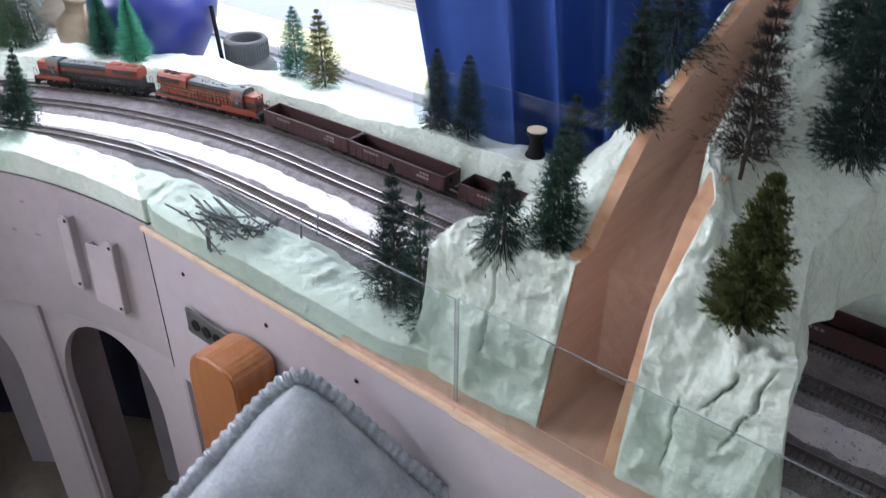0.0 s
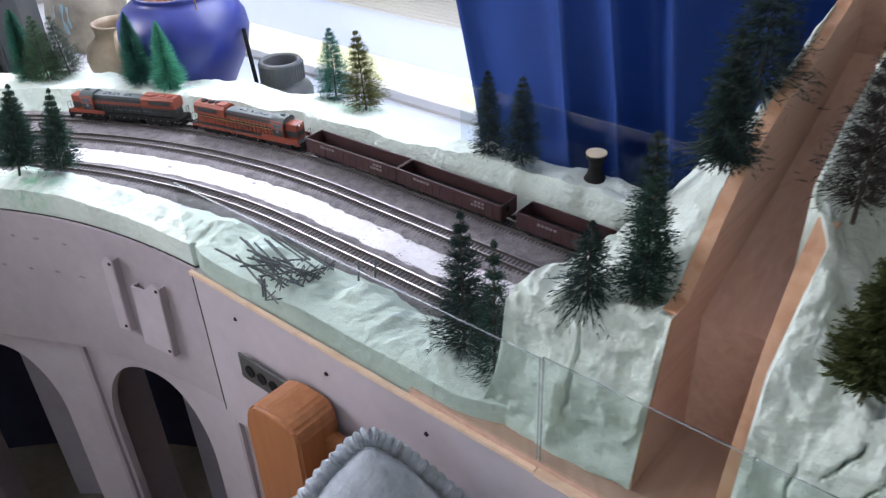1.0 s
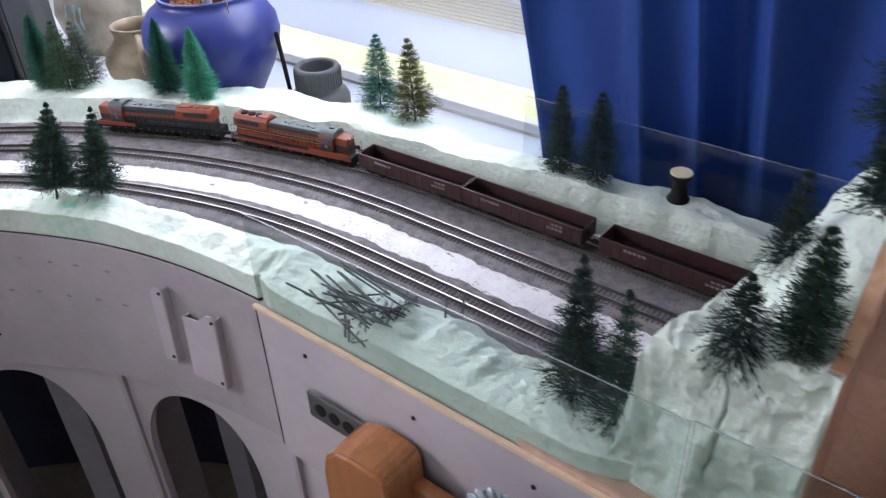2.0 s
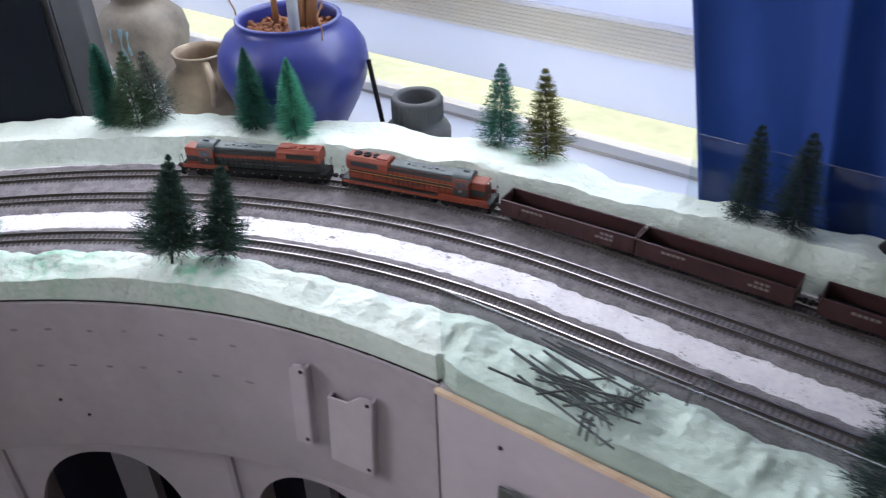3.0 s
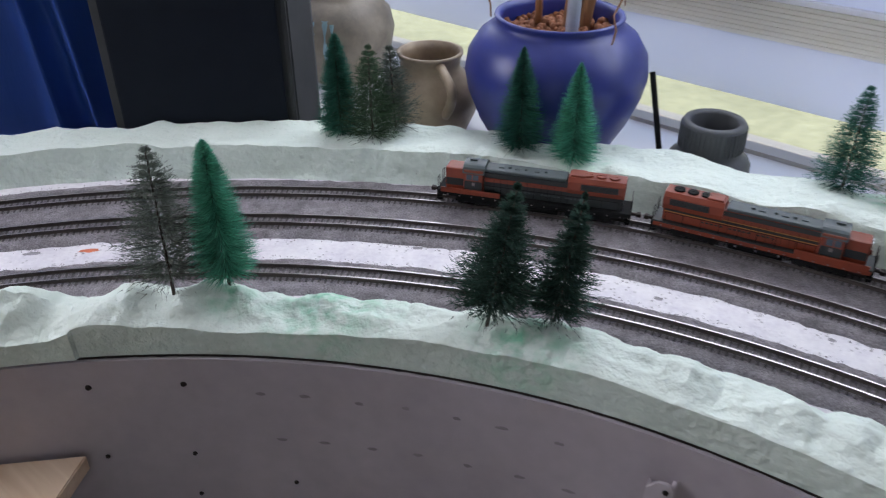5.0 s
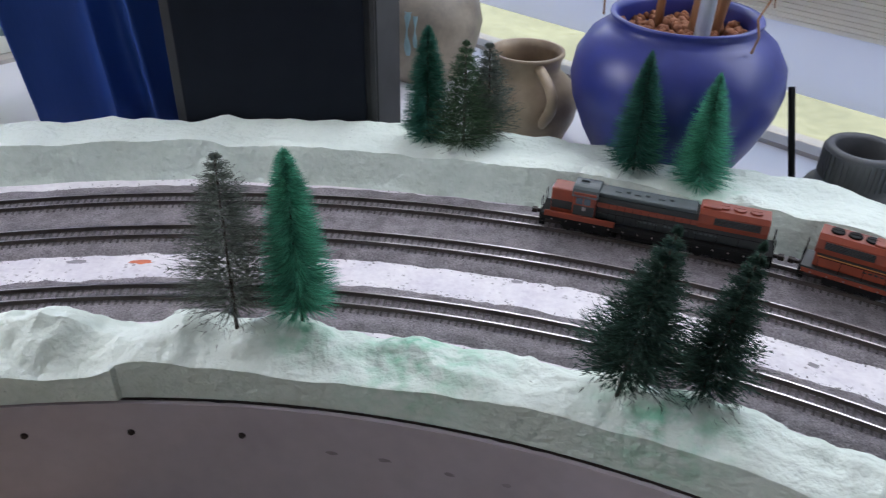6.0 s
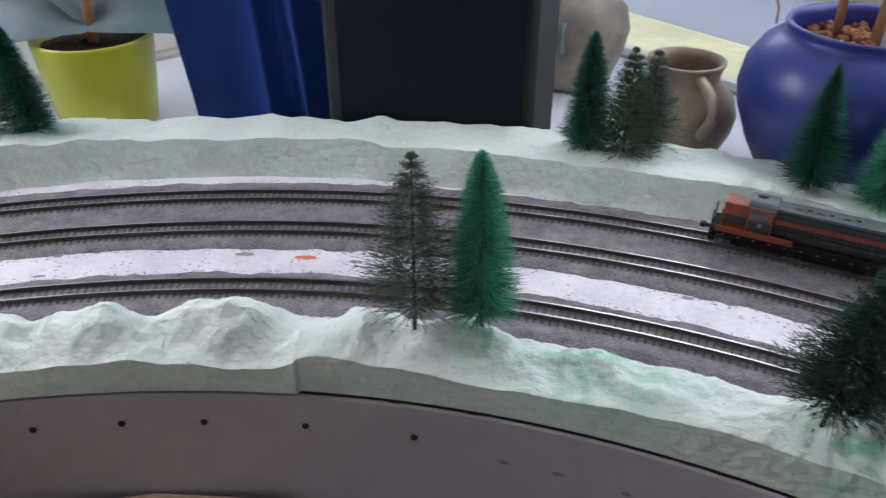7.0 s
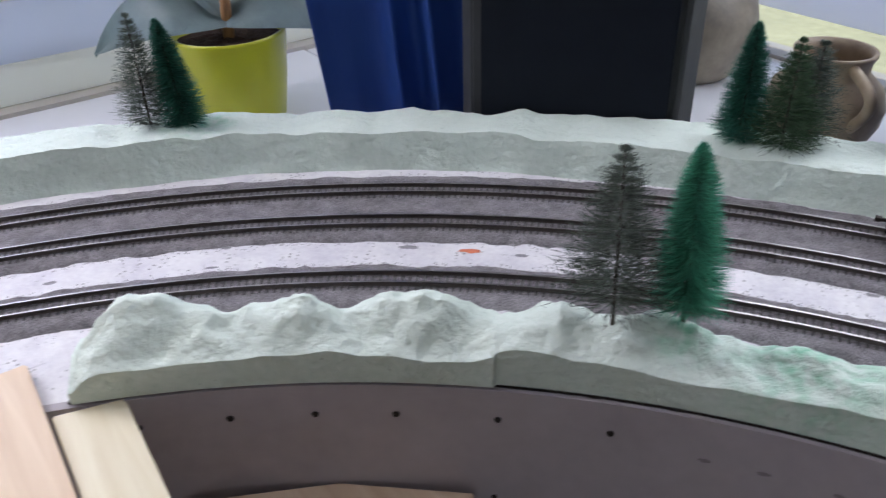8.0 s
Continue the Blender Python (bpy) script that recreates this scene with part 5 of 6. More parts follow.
def locomotive(name, dark_hood, label):
    """A six-axle diesel; x runs towards its nose, z up from the railhead. dark_hood: mostly dark green sides with an orange stripe."""
    top = tagged(empty(name), label, "model locomotive", group="model locomotives at the head of the train")
    L = 0.214
    h = L / 2
    bm = box(bmesh.new(), -h, h, -0.0155, 0.0155, 0.0135, 0.0165, 0.0008)
    part("walkway", bm, M_UNDER if dark_hood else M_DKGREEN, top, "narrow side walkway")
    for s in (-1, 1):
        bm = box(bmesh.new(), -h + 0.002, h - 0.002, s * 0.0156 - 0.0005, s * 0.0156 + 0.0005, 0.0112, 0.0150)
        part("side_sill", bm, M_UNDER if dark_hood else M_ORANGE, top)
        part("air_tank", cyl(bmesh.new(), (-0.030, s * 0.0125, 0.0105), (0.030, s * 0.0125, 0.0105), 0.0022, 0.0022, 12), M_UNDER, top, "black air tank")
        bm = bmesh.new()
        box(bm, h - 0.072, h - 0.004, s * 0.0162 - 0.0008, s * 0.0162 + 0.0008, 0.0150, 0.0205, 0.0005)
        part("battery_box", bm, M_ORANGE, top, "orange side skirt")
        bm = bmesh.new()
        for i in range(15):
            x = -h + 0.010 + i * (L - 0.022) / 14
            box(bm, x - 0.0008, x + 0.0008, s * 0.01625 - 0.0002, s * 0.01625 + 0.0002, 0.0118, 0.0130)
        part("sill_rivets", bm, M_MARK, top, "row of small pale sill marks")
    # long hood
    x0, x1 = -h + 0.009, h - 0.052
    bm = box(bmesh.new(), x0, x1, -0.0105, 0.0105, 0.0165, 0.0400, 0.0012)
    hood = part("long_hood", bm, M_DKGREEN if dark_hood else M_ORANGE, top)
    bm = box(bmesh.new(), x0 + 0.062, x1, -0.0098, 0.0098, 0.0395, 0.0435, 0.0016)
    part("hood_roof", bm, M_ROOFGREY, top, "slate grey hood roof")
    for s in (-1, 1):
        y = s * 0.0107
        stripes = ((0.0355, 0.0398, M_DKGREEN), (0.0300, 0.0345, M_ORANGE)) if dark_hood else ((0.0352, 0.0398, M_DKGREEN), (0.0272, 0.0296, M_DKGREEN), (0.0262, 0.0268, M_YELLOWLINE), (0.0300, 0.0305, M_YELLOWLINE))
        for z0, z1, mm in stripes:
            part("stripe", box(bmesh.new(), x0 + (0.060 if z0 > 0.035 else 0.002), x1 - 0.001, y - 0.0002, y + 0.0002, z0, z1), mm, hood)
        bm = bmesh.new()
        for i in range(11):
            x = x0 + 0.066 + i * 0.0075
            box(bm, x, x + 0.0003, y - 0.0005, y + 0.0005, 0.018, 0.034)
        part("door_seams", bm, M_UNDER, hood)
        bm = bmesh.new()
        for i in range(16):
            if i not in (5, 11):
                x = x0 + 0.040 + i * 0.0046
                box(bm, x, x + 0.0032, y - 0.0004, y + 0.0004, 0.0222, 0.0238 if i % 3 else 0.0234)
        tagged(part("lettering", bm, M_ROOFGREY if dark_hood else M_DKGREEN, hood), kind="stuff")
    # flared radiator end
    bm = bmesh.new()
    ring = [(-0.0122, 0.0300), (-0.0135, 0.0345), (-0.0128, 0.0425), (-0.0090, 0.0462), (0.0090, 0.0462), (0.0128, 0.0425), (0.0135, 0.0345), (0.0122, 0.0300)]
    a = [bm.verts.new((x0 - 0.001, y, z)) for y, z in ring]
    b = [bm.verts.new((x0 + 0.060, y, z)) for y, z in ring]
    for i in range(8):
        j = (i + 1) % 8
        bm.faces.new((a[i], a[j], b[j], b[i]))
    bm.faces.new(a[::-1])
    bm.faces.new(b)
    rad = part("radiator_housing", bm, M_ORANGE, top, "flared orange radiator end")
    for s in (-1, 1):
        bm = bmesh.new()
        for i in range(5):
            box(bm, x0 + 0.006, x0 + 0.046, s * 0.0134 - 0.0007, s * 0.0134 + 0.0006, 0.0352 + i * 0.0013, 0.0361 + i * 0.0013)
        part("radiator_grille", bm, M_DKGREEN, rad, "dark louvred grille")
    for i in range(3):
        bm = bmesh.new()
        x = x0 + 0.012 + i * 0.014
        cyl(bm, (x, 0, 0.0460), (x, 0, 0.0478), 0.0058, 0.0056, 20)
        box(bm, x - 0.005, x + 0.005, -0.0004, 0.0004, 0.0477, 0.0481)
        part("fan", bm, M_UNDER if not dark_hood else M_ORANGE, rad, "round roof fan")
    part("housing_cap", box(bmesh.new(), x0 + 0.042, x0 + 0.058, -0.0075, 0.0075, 0.0455, 0.0480, 0.0008), M_ORANGE, rad)
    # cab and nose
    cx0, cx1 = h - 0.052, h - 0.030
    bm = box(bmesh.new(), cx0, cx1, -0.0150, 0.0150, 0.0165, 0.0420, 0.0010)
    cab = part("cab", bm, M_ORANGE, top)
    bm = bmesh.new()
    n = 10
    rows = []
    for x in (cx0 - 0.0012, cx1 + 0.0014):
        row = []
        for i in range(n + 1):
            t = -1 + 2 * i / n
            row.append(bm.verts.new((x, 0.0156 * t, 0.0385 + 0.0085 * math.sqrt(max(0.0, 1 - abs(t) ** 2.6)))))
        rows.append(row)
    for i in range(n):
        bm.faces.new((rows[0][i], rows[0][i + 1], rows[1][i + 1], rows[1][i]))
    bm.faces.new(rows[0])
    bm.faces.new(rows[1][::-1])
    part("cab_roof", bm, M_ROOFGREY, cab, "curved slate grey cab roof")
    for s in (-1, 1):
        for k in range(2):
            part("side_window", box(bmesh.new(), cx0 + 0.005 + k * 0.0075, cx0 + 0.0112 + k * 0.0075, s * 0.0151 - 0.0003, s * 0.0151 + 0.0003, 0.0315, 0.0375), M_WINDOWDK, cab, "small glazed cab window")
        part("cab_band", box(bmesh.new(), cx0 + 0.001, cx1 - 0.001, s * 0.0151 - 0.0002, s * 0.0151 + 0.0002, 0.0205, 0.0300), M_DKGREEN, cab)
        part("emblem", box(bmesh.new(), cx0 + 0.009, cx0 + 0.0125, s * 0.0153 - 0.0002, s * 0.0153 + 0.0002, 0.0255, 0.0290), M_MARK, cab)
        part("front_window", box(bmesh.new(), cx1 - 0.0002, cx1 + 0.0006, s * 0.0085 - 0.004, s * 0.0085 + 0.004, 0.0345, 0.0395), M_WINDOWDK, cab)
    bm = box(bmesh.new(), cx1, h - 0.008, -0.0102, 0.0102, 0.0165, 0.0405 if dark_hood else 0.0395, 0.0018)
    nose = part("short_hood", bm, M_ORANGE, top, "orange short hood")
    for s in (-1, 1):
        part("nose_band", box(bmesh.new(), cx1 + 0.001, h - 0.009, s * 0.0103 - 0.0002, s * 0.0103 + 0.0002, 0.0215, 0.0295), M_DKGREEN, nose)
    part("nose_front_band", box(bmesh.new(), h - 0.0082, h - 0.0078, -0.009, 0.009, 0.0215, 0.0295), M_DKGREEN, nose)
    bm = bmesh.new()
    for y in (-0.003, 0.003):
        cyl(bm, (h - 0.008, y, 0.0372), (h - 0.0066, y, 0.0372), 0.0016, 0.0014, 12)
    part("headlight", bm, M_STEEL, nose, "twin headlight")
    part("horn", box(bmesh.new(), h - 0.042, h - 0.034, -0.0012, 0.0012, 0.0470, 0.0490, 0.0004), M_ROOFGREY, top)
    for x in (0.01, -0.012, 0.028):
        part("exhaust_stack", cyl(bmesh.new(), (x, 0, 0.0430), (x, 0, 0.0452), 0.0022, 0.0018, 10), M_ROOFGREY, top)
        part("roof_hatch", box(bmesh.new(), x + 0.006, x + 0.012, -0.003, 0.003, 0.0432, 0.0445, 0.0003), M_ROOFGREY, top)
    # pilots, steps, rails
    for s in (-1, 1):
        bm = bmesh.new()
        x = s * h
        box(bm, x - 0.0008, x + 0.0008, -0.0150, 0.0150, 0.0045, 0.0165, 0.0003)
        for y in (-0.0135, 0.0135):
            for k in range(3):
                box(bm, min(x, x - s * 0.005), max(x, x - s * 0.005), y - 0.002, y + 0.002, 0.0045 + k * 0.0038, 0.0053 + k * 0.0038)
        part("pilot", bm, M_UNDER, top, "black pilot with steps")
        bm = bmesh.new()
        for y in (-0.013, -0.006, 0.006, 0.013):
            cyl(bm, (x, y, 0.0165), (x, y, 0.0290), 0.00035, 0.00035, 5)
        cyl(bm, (x, -0.013, 0.0288), (x, -0.006, 0.0288), 0.00035, 0.00035, 5)
        cyl(bm, (x, 0.006, 0.0288), (x, 0.013, 0.0288), 0.00035, 0.00035, 5)
        part("end_rail", bm, M_UNDER, top)
        coupler(top, x, s)
        bm = bmesh.new()
        for i in range(9):
            xx = x0 + 0.004 + i * (x1 - x0 - 0.006) / 8
            cyl(bm, (xx, s * 0.0150, 0.0165), (xx, s * 0.0150, 0.0275), 0.0003, 0.0003, 5)
        cyl(bm, (x0 + 0.004, s * 0.0150, 0.0275), (x1 - 0.002, s * 0.0150, 0.0275), 0.0003, 0.0003, 5)
        part("handrail", bm, M_UNDER, top, "thin wire handrail")
    bm = bmesh.new()
    cyl(bm, (-0.028, 0, 0.0072), (0.026, 0, 0.0072), 0.0098, 0.0098, 20)
    box(bm, -0.028, 0.026, -0.0125, 0.0125, 0.0048, 0.0112, 0.002)
    part("fuel_tank", bm, M_UNDER, top, "black fuel tank")
    bm = bmesh.new()
    for x in (-0.020, 0.0, 0.022):
        box(bm, x - 0.0012, x + 0.0012, -0.0129, -0.0126, 0.006, 0.0085)
    part("fuel_gauge", bm, M_STEEL, top)
    wheelset_truck(top, h - 0.045, 3, 0.0185)
    wheelset_truck(top, -h + 0.045, 3, 0.0185)
    return top


def gondola():
    top = tagged(empty("gondola_car"), "maroon open-top gondola freight wagon", "model wagon", group="maroon gondola wagons of the train")
    L = 0.176
    h = L / 2
    part("floor_plate", box(bmesh.new(), -h, h, -0.0160, 0.0160, 0.0105, 0.0130), M_UNDER, top)
    for s in (-1, 1):
        bm = bmesh.new()
        y = s * 0.0165
        box(bm, -h, h, y - 0.0006, y + 0.0006, 0.0095, 0.0285)
        box(bm, -h, h, y - 0.0012, y + 0.0012, 0.0280, 0.0295, 0.0003)
        for i in range(15):
            x = -h + 0.002 + i * (L - 0.004) / 14
            box(bm, x - 0.0007, x + 0.0007, y + s * 0.0004 - 0.0007, y + s * 0.0004 + 0.0007, 0.0092, 0.0285)
        side = part("side_wall", bm, M_MAROON, top, "ribbed maroon side")
        bm = bmesh.new()
        for k, (xa, n) in enumerate(((-0.062, 3), (-0.062, 4), (0.030, 5))):
            for i in range(n):
                x = xa + i * 0.0058
                box(bm, x, x + 0.0040, y + s * 0.0010 - 0.0004, y + s * 0.0010 + 0.0004, 0.0222 - 0.005 * (k % 2), 0.0250 - 0.005 * (k % 2))
        tagged(part("lettering", bm, M_MARK, side), kind="stuff")
    for s in (-1, 1):
        bm = bmesh.new()
        box(bm, s * h - 0.0007, s * h + 0.0007, -0.0165, 0.0165, 0.0095, 0.0290, 0.0002)
        part("end_wall", bm, M_MAROON, top)
        coupler(top, s * h, s)
        bm = cyl(bmesh.new(), (s * (h + 0.0022), 0.006, 0.0225), (s * (h + 0.0032), 0.006, 0.0225), 0.0032, 0.0032, 14)
        part("brake_wheel", bm, M_UNDER, top)
    wheelset_truck(top, h - 0.026, 2, 0.0200)
    wheelset_truck(top, -h + 0.026, 2, 0.0200)
    return top


def on_track(a, flip):
    """Pose on the back track at station a, nose towards lower stations unless flipped."""
    d = 0.07
    p0, p1 = at(a - d, 1.2885, 0.9172), at(a + d, 1.2885, 0.9172)
    c = (p0 + p1) / 2
    ang = math.degrees(math.atan2(p0.y - p1.y, p0.x - p1.x)) + (180 if flip else 0)
    return pose(c.x, c.y, 0.9172, 0, 0, ang)


TRAIN = -0.578
K = REF / 1.2885 * 1.1
BIG = Matrix.Diagonal((1.1, 1.1, 1.2, 1))
loco = locomotive("diesel_locomotive", True, "orange and dark green model diesel locomotive leading the train")
loco.matrix_world = on_track(TRAIN + 0.118 * K, False) @ BIG
loco2 = locomotive("diesel_locomotive", False, "orange model diesel locomotive with thin green stripes, trailing unit")
loco2.matrix_world = on_track(TRAIN + (0.118 + 0.240) * K, True) @ BIG
car = gondola()
pos = TRAIN + (0.118 + 0.240 + 0.215) * K
car.matrix_world = on_track(pos, False) @ BIG
for i in range(4):
    pos += 0.200 * (K if pos < 0 else 1.1)
    copy_thing(car, on_track(pos, False))


# ---- small scenery ----
def stump():
    top = tagged(empty("cable_drum", Matrix.Translation((0.155, 1.070, 0.964)) @ Matrix.Scale(0.88, 4)), "black spool-shaped drum with a pale top", "drum")
    part("body", turned([(0.0, 0.0), (0.017, 0.0), (0.018, 0.004), (0.013, 0.012), (0.0105, 0.024), (0.011, 0.034), (0.0165, 0.042), (0.0165, 0.047), (0.0, 0.047)], 32), M_BLACK, top, smooth=True)
    part("lid", turned([(0.0, 0.0475), (0.0162, 0.0475), (0.0162, 0.0495), (0.0, 0.0500)], 32), M_PINE2, top, "pale round top")
    return top


stump()


def wire_pile():
    """A tangle of bent wire poles lying on the ridge."""
    rng = np.random.default_rng(5)
    top = tagged(empty("wire_pole_pile", UV @ pose(-0.796, 0.502, 0.953) @ Matrix.Scale(1.42, 4)), "heap of bent grey wire poles lying on the ridge", "wire poles")
    for i in range(22):
        ang = rng.normal(-5, 10) if i % 6 else rng.normal(48, 14)
        ln = rng.uniform(0.055, 0.092) if i % 6 else rng.uniform(0.03, 0.05)
        cx, cy = rng.normal(-0.004, 0.014), rng.normal(0.0, 0.015)
        dx, dy = math.cos(radians(ang)) * ln / 2, math.sin(radians(ang)) * ln / 2
        z0, z1 = rng.uniform(0.000, 0.009), rng.uniform(0.000, 0.011)
        bm = bmesh.new()
        cyl(bm, (cx - dx, cy - dy, z0), (cx + dx, cy + dy, z1), 0.0010, 0.0008, 6)
        # one or two cross-arms near the pole's head
        for k in ((0.42, 0.34) if i % 3 else (0.40,)):
            x, y, z = cx + dx * 2 * k, cy + dy * 2 * k, z0 + (z1 - z0) * (0.5 + k)
            wx, wy, wz = rng.normal(-0.3, 0.3), 1.0, rng.normal(0, 0.5)
            q = 0.0075 / math.sqrt(wx * wx + wy * wy + wz * wz)
            cyl(bm, (x - wx * q, y - wy * q, max(0.0, z - wz * q)), (x + wx * q, y + wy * q, max(0.0, z + wz * q)), 0.0006, 0.0006, 5)
        part("wire_pole", bm, M_WIRE, top)
    for x, y, hgt in ((0.060, 0.030, 0.022), (0.068, 0.042, 0.022), (0.012, -0.034, 0.022), (0.018, -0.036, 0.022)):
        bm = bmesh.new()
        cyl(bm, (x, y, -0.004), (x + 0.002, y + 0.001, hgt * 0.8), 0.0010, 0.0010, 6)
        box(bm, x - 0.002, x + 0.006, y - 0.0006, y + 0.0006, hgt * 0.55, hgt * 0.62)
        part("upright_pole", bm, M_WIRE, top)
    return top


wire_pile()

# ---- on the fascia ----
def bracket(d0, d1, z0, z1, tilt, w):
    mid = (d0 + d1) / 2
    p, q = at(sta(mid), 0.945, (z0 + z1) / 2), at(sta(mid), 0.5, (z0 + z1) / 2)
    top = tagged(empty("bracket_plate", look(p, q) @ pose(0, 0, 0, 0, 180, tilt)), "grey-white painted metal bracket plate screwed on edge to the fascia", "bracket", group="bracket plates on the fascia")
    h = (z1 - z0) / 2
    bm = bmesh.new()
    ear = w / 2 - 0.018 if w > 0.03 else -w / 2 + 0.006
    low = h - 0.020 if w > 0.03 else h - 0.010
    outline = [(-w / 2, -h), (w / 2, -h), (w / 2, h - 0.006), (w / 2 - 0.002, h - 0.002), (w / 2 - 0.006, h), (ear + 0.004, h - 0.001), (ear, h - 0.004), (ear - 0.016 if w > 0.03 else ear - 0.003, low), (-w / 2, low - 0.002)]
    near, far = [bm.verts.new((x, y, -0.002)) for x, y in outline], [bm.verts.new((x, y, -0.005)) for x, y in outline]
    bm.faces.new(near)
    bm.faces.new(far[::-1])
    for i in range(len(outline)):
        j = (i + 1) % len(outline)
        bm.faces.new((near[j], near[i], far[i], far[j]))
    bmesh.ops.bevel(bm, geom=list(bm.edges), offset=0.0007, segments=2, affect="EDGES")
    box(bm, w / 2 - 0.003, w / 2, -h, h - 0.005, -0.0145, -0.005, 0.0008)
    box(bm, -w / 2, -w / 2 + 0.003, -h, low - 0.003, -0.0145, -0.005, 0.0008)
    bmesh.ops.recalc_face_normals(bm, faces=bm.faces)
    part("plate", bm, M_PANEL, top)
    bm = box(bmesh.new(), w / 2 + 0.0004, w / 2 + 0.0014, -h, h - 0.003, -0.0145, -0.003, 0.0003)
    part("back_edge", bm, M_FASCIA, top)
    for y in (-h + 0.010, h - 0.010):
        bm = cyl(bmesh.new(), (w / 2 - 0.006, y, -0.0022), (w / 2 - 0.006, y, -0.0008), 0.0028, 0.0026, 12)
        part("screw_head", bm, M_SCREW, top)
    return top


bracket(62.3, 60.8, 0.735, 0.872, 3, 0.023)
bracket(59.4, 55.4, 0.718, 0.852, 4, 0.062)


def socket_plate():
    top = tagged(empty("socket_plate", UV @ pose(-0.816, 0.455, 0.797)), "dark grey metal socket plate with round jacks", "socket plate")
    part("plate", box(bmesh.new(), -0.050, 0.050, -0.0025, 0.002, -0.023, 0.020, 0.003), M_SOCKET, top)
    for x in (-0.026, -0.002, 0.022):
        bm = bmesh.new()
        cyl(bm, (x, -0.0045, 0), (x, 0.001, 0), 0.0088, 0.0088, 20)
        part("jack", bm, M_BLACK, top, "round black jack")
    for x in (-0.045, 0.045):
        part("screw_head", cyl(bmesh.new(), (x, -0.0034, -0.014), (x, -0.002, -0.014), 0.0022, 0.0022, 10), M_STEEL, top)
    return top


socket_plate()

# ---- planks beside the curve ----
def plank(name, pts, z0, z1, material, label):
    bm = bmesh.new()
    lo = [bm.verts.new((u, v, z0)) for u, v in pts]
    hi = [bm.verts.new((u, v, z1)) for u, v in pts]
    n = len(pts)
    for i in range(n):
        j = (i + 1) % n
        bm.faces.new((lo[i], lo[j], hi[j], hi[i]))
    bm.faces.new(lo[::-1])
    bm.faces.new(hi)
    bmesh.ops.recalc_face_normals(bm, faces=bm.faces)
    bmesh.ops.bevel(bm, geom=list(bm.edges), offset=0.0015, segments=2, affect="EDGES")
    ob = link(name, bm, material)
    ob.matrix_world = UV
    return tagged(ob, label, "plank")


plank("wooden_plank", [(-1.868, -0.128), (-1.40, -0.133), (-1.40, -0.42), (-1.868, -0.42)], 0.9112, 0.9195, M_PINE, "pale pine plank laid against the layout's end")
plank("wood_strip", [(-1.786, -0.072), (-1.45, -0.084), (-1.45, -0.131), (-1.800, -0.126)], 0.895, 0.9108, M_PINE2, "cream painted wood strip beside the pine plank")
plank("wooden_shelf", [(-1.619, 0.155), (-1.578, 0.091), (-1.44, -0.16), (-1.70, -0.20), (-1.76, -0.052), (-1.70, 0.065)], 0.778, 0.797, M_PINE, "pale pine shelf board fixed inside the curved fascia")
white_board = plank("white_board", [(-1.875, -0.112), (-1.874, -0.40), (-2.06, -0.42), (-2.06, -0.2), (-1.94, -0.108)], 0.885, 0.9069, M_DECK, "white painted board at the layout's open end")


# ---- chair and cushion ----
def chair():
    top = tagged(empty("wooden_chair", UV @ pose(-0.655, 0.425, 0)), "orange-brown varnished wooden chair pushed against the layout", "chair")

    def stile(x, ztop):
        bm = bmesh.new()
        w, th = 0.052, 0.034
        prof = [(-w, 0.0), (w, 0.0)] + [(w, ztop - 0.020), (w * 0.90, ztop - 0.006), (w * 0.6, ztop), (-w * 0.1, ztop), (-w * 0.55, ztop - 0.006), (-w * 0.88, ztop - 0.024), (-w, ztop - 0.05)]
        f0 = [bm.verts.new((x + a, -0.030, z)) for a, z in prof]
        f1 = [bm.verts.new((x + a, th, z)) for a, z in prof]
        n = len(prof)
        for i in range(n):
            j = (i + 1) % n
            bm.faces.new((f0[i], f0[j], f1[j], f1[i]))
        bm.faces.new(f0[::-1])
        bm.faces.new(f1)
        bmesh.ops.recalc_face_normals(bm, faces=bm.faces)
        bmesh.ops.bevel(bm, geom=list(bm.edges), offset=0.004, segments=3, affect="EDGES")
        return part("back_leg", bm, M_CHAIR, top, "thick back post with rounded top")

    stile(-0.076, 0.833)
    stile(0.100, 0.74)
    part("back_rail", box(bmesh.new(), -0.040, 0.072, 0.008, 0.030, 0.69, 0.79, 0.006), M_CHAIR, top)
    part("back_rail", box(bmesh.new(), -0.040, 0.072, 0.008, 0.030, 0.53, 0.60, 0.006), M_CHAIR, top)
    part("seat", box(bmesh.new(), -0.14, 0.21, -0.36, 0.005, 0.42, 0.45, 0.01), M_CHAIR, top)
    for x in (-0.11, 0.18):
        part("front_leg", box(bmesh.new(), x - 0.02, x + 0.02, -0.35, -0.31, 0, 0.42, 0.005), M_CHAIR, top)
    return top


chair()


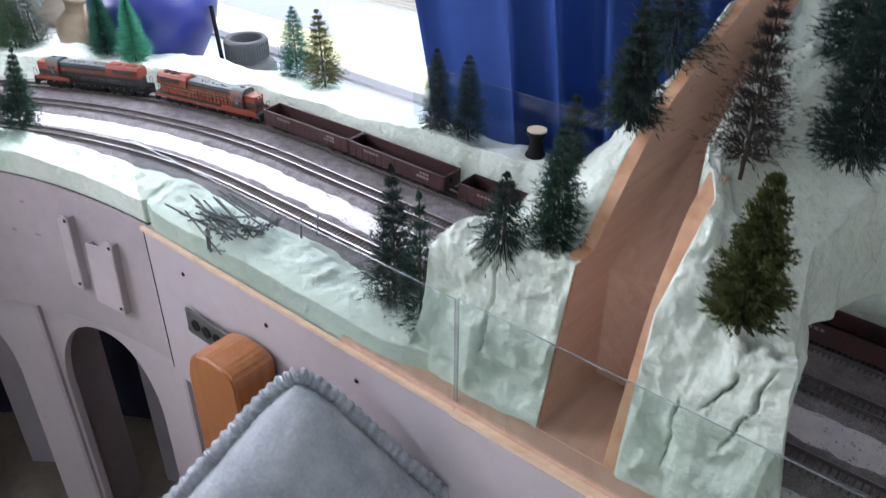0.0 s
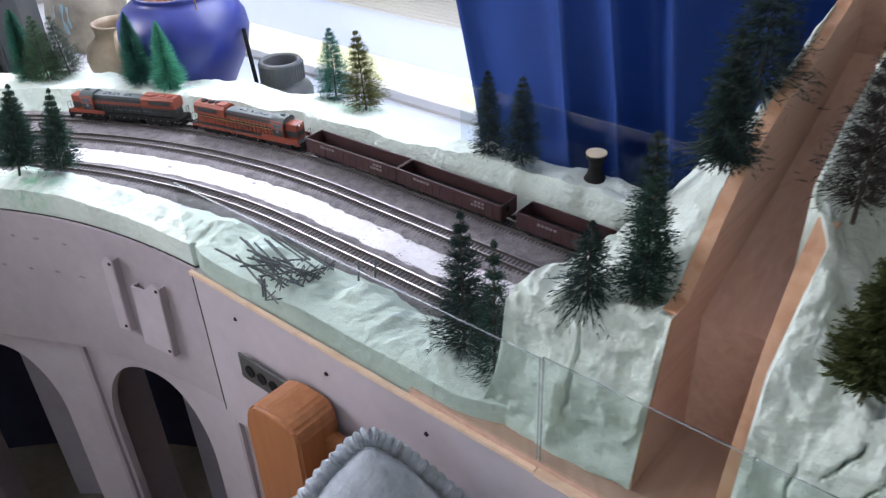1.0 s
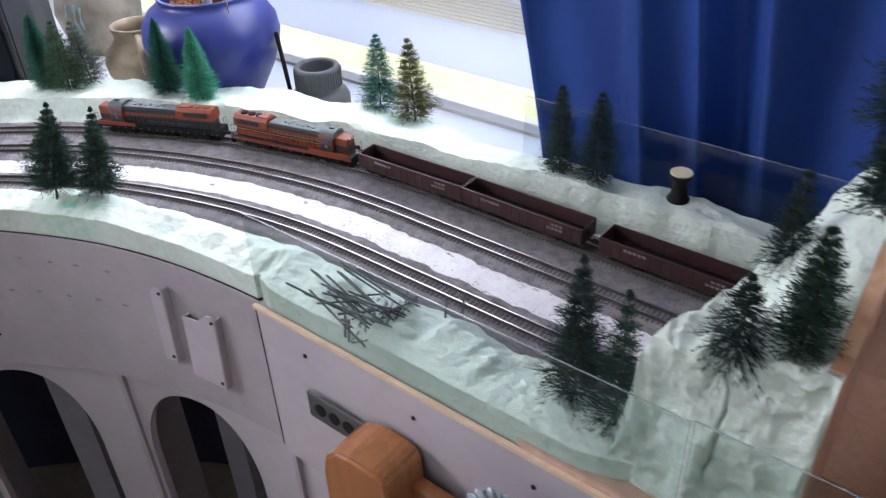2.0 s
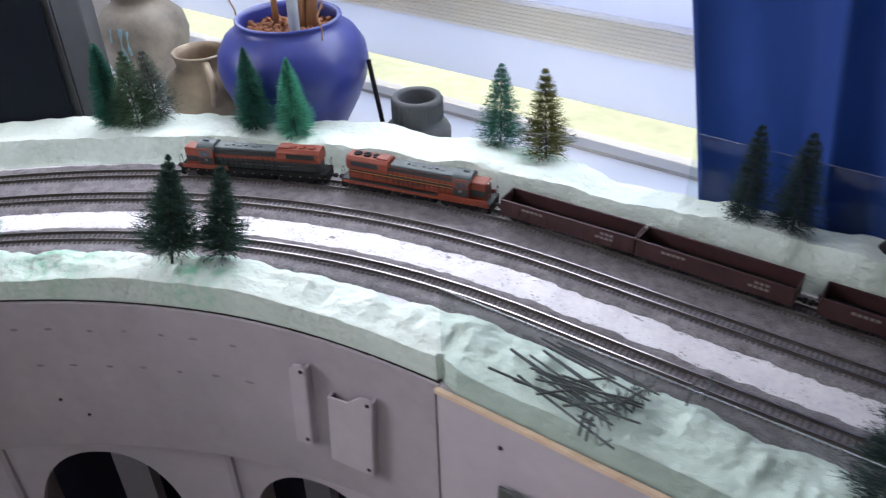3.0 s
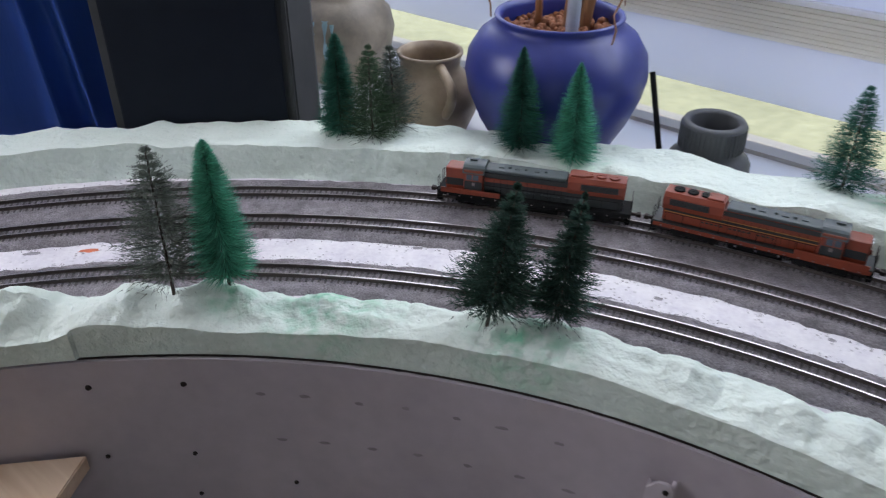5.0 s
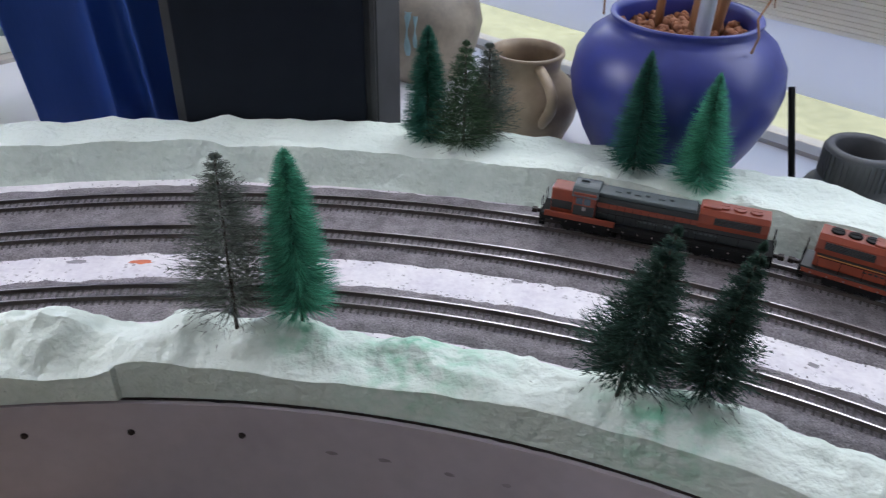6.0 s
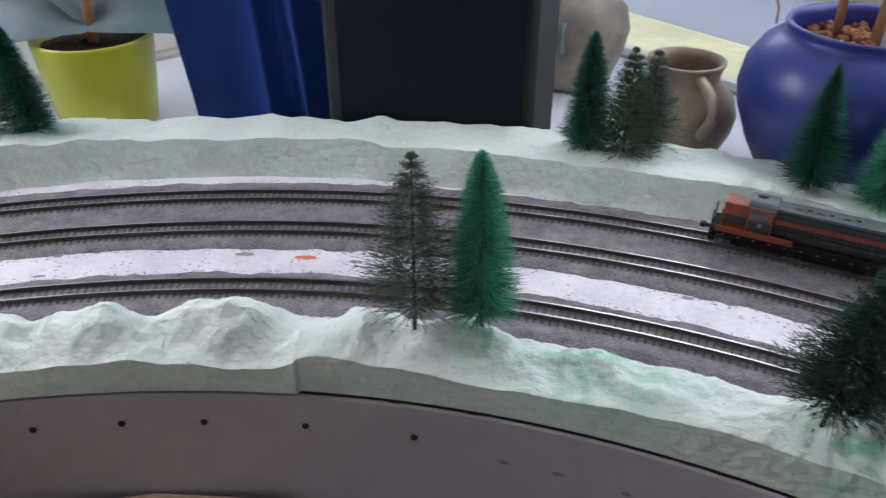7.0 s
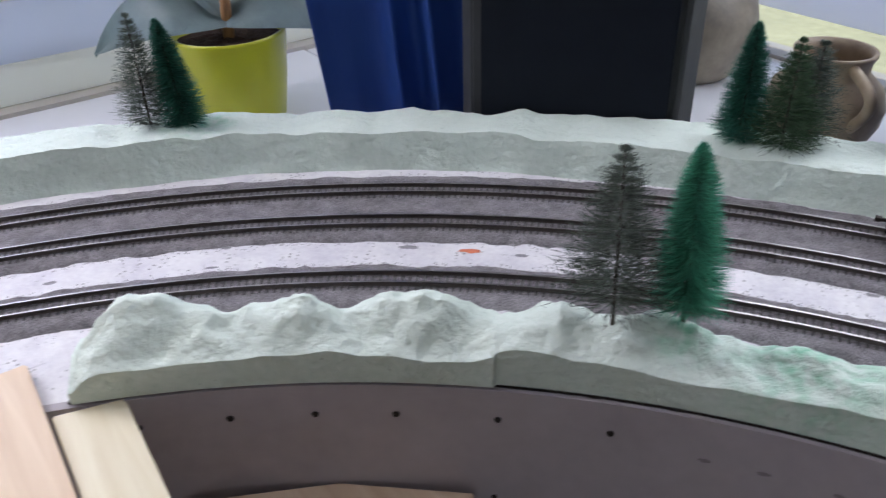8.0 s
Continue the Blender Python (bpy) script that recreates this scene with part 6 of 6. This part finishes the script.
def cushion():
    # leaning against the chair's back with one corner up
    n = 44
    half = 0.180
    apex = P(-0.548, 0.392, 0.932)
    ex = P(-0.20, -0.80, -0.56).normalized()
    ey = P(0.62, 0.26, -0.62)
    ey = (ey - ex * ey.dot(ex)).normalized()
    ez = ex.cross(ey)
    if ez.dot(P(0, -1, 0.6)) < 0:
        ez = -ez
    c = apex + (ex + ey) * (half * 0.97)
    m = Matrix(((ex.x, ey.x, ez.x, c.x), (ex.y, ey.y, ez.y, c.y), (ex.z, ey.z, ez.z, c.z), (0, 0, 0, 1)))
    top = tagged(empty("cushion", m), "grey-blue plush cushion with corded edge on the chair", "cushion")
    bm = bmesh.new()

    def shape(i, j, s):
        a, b = -1 + 2 * i / n, -1 + 2 * j / n
        # pull in the sides and round the corners
        k = 1 - 0.07 * (1 - a * a) * abs(b) ** 3
        kk = 1 - 0.07 * (1 - b * b) * abs(a) ** 3
        x, y = half * a * kk, half * b * k
        rr = max(0.0, abs(a) ** 4 + abs(b) ** 4 - 1)
        x, y = x * (1 - 0.10 * rr), y * (1 - 0.10 * rr)
        h = (0.062 if s > 0 else 0.085) * max(0.0, (1 - a ** 4)) ** 0.5 * max(0.0, (1 - b ** 4)) ** 0.5
        h += (0.006 * turb(a, b, s, 2.2) + 0.002 * turb(a, b, s, 8)) * (1 - max(abs(a), abs(b)) ** 8)
        return (x, y, s * h)
    for s in (1, -1):
        g = [[bm.verts.new(shape(i, j, s)) for j in range(n + 1)] for i in range(n + 1)]
        for i in range(n):
            for j in range(n):
                q = (g[i][j], g[i + 1][j], g[i + 1][j + 1], g[i][j + 1])
                bm.faces.new(q if s > 0 else q[::-1])
    bmesh.ops.remove_doubles(bm, verts=bm.verts, dist=0.0004)
    part("cover", bm, M_PLUSH, top, smooth=True)
    bm = bmesh.new()
    loop = [(i, 0) for i in range(n)] + [(n, j) for j in range(n)] + [(n - i, n) for i in range(n)] + [(0, n - j) for j in range(n)]
    pts = [Vector(shape(i, j, 0)) for i, j in loop]
    dense = []
    for p, q in zip(pts, pts[1:] + pts[:1]):
        dense += [p.lerp(q, t / 3) for t in range(3)]
    # a gathered plush cord
    for ph in (0,):
        prev = None
        for k in range(len(dense) + 1):
            p = dense[k % len(dense)]
            t = k * 0.42 + ph
            out = Vector((p.x, p.y, 0)).normalized()
            w = p + out * 0.004 + Vector((0, 0, 0.001 * math.sin(t)))
            if prev:
                cyl(bm, prev, w, 0.0100 + 0.0014 * math.sin((k - 1) * 1.45), 0.0100 + 0.0014 * math.sin(k * 1.45), 10, caps=False)
            prev = w
    part("cord_edge", bm, M_PLUSH, top, "thick gathered plush cord", smooth=True)
    return top


cushion()
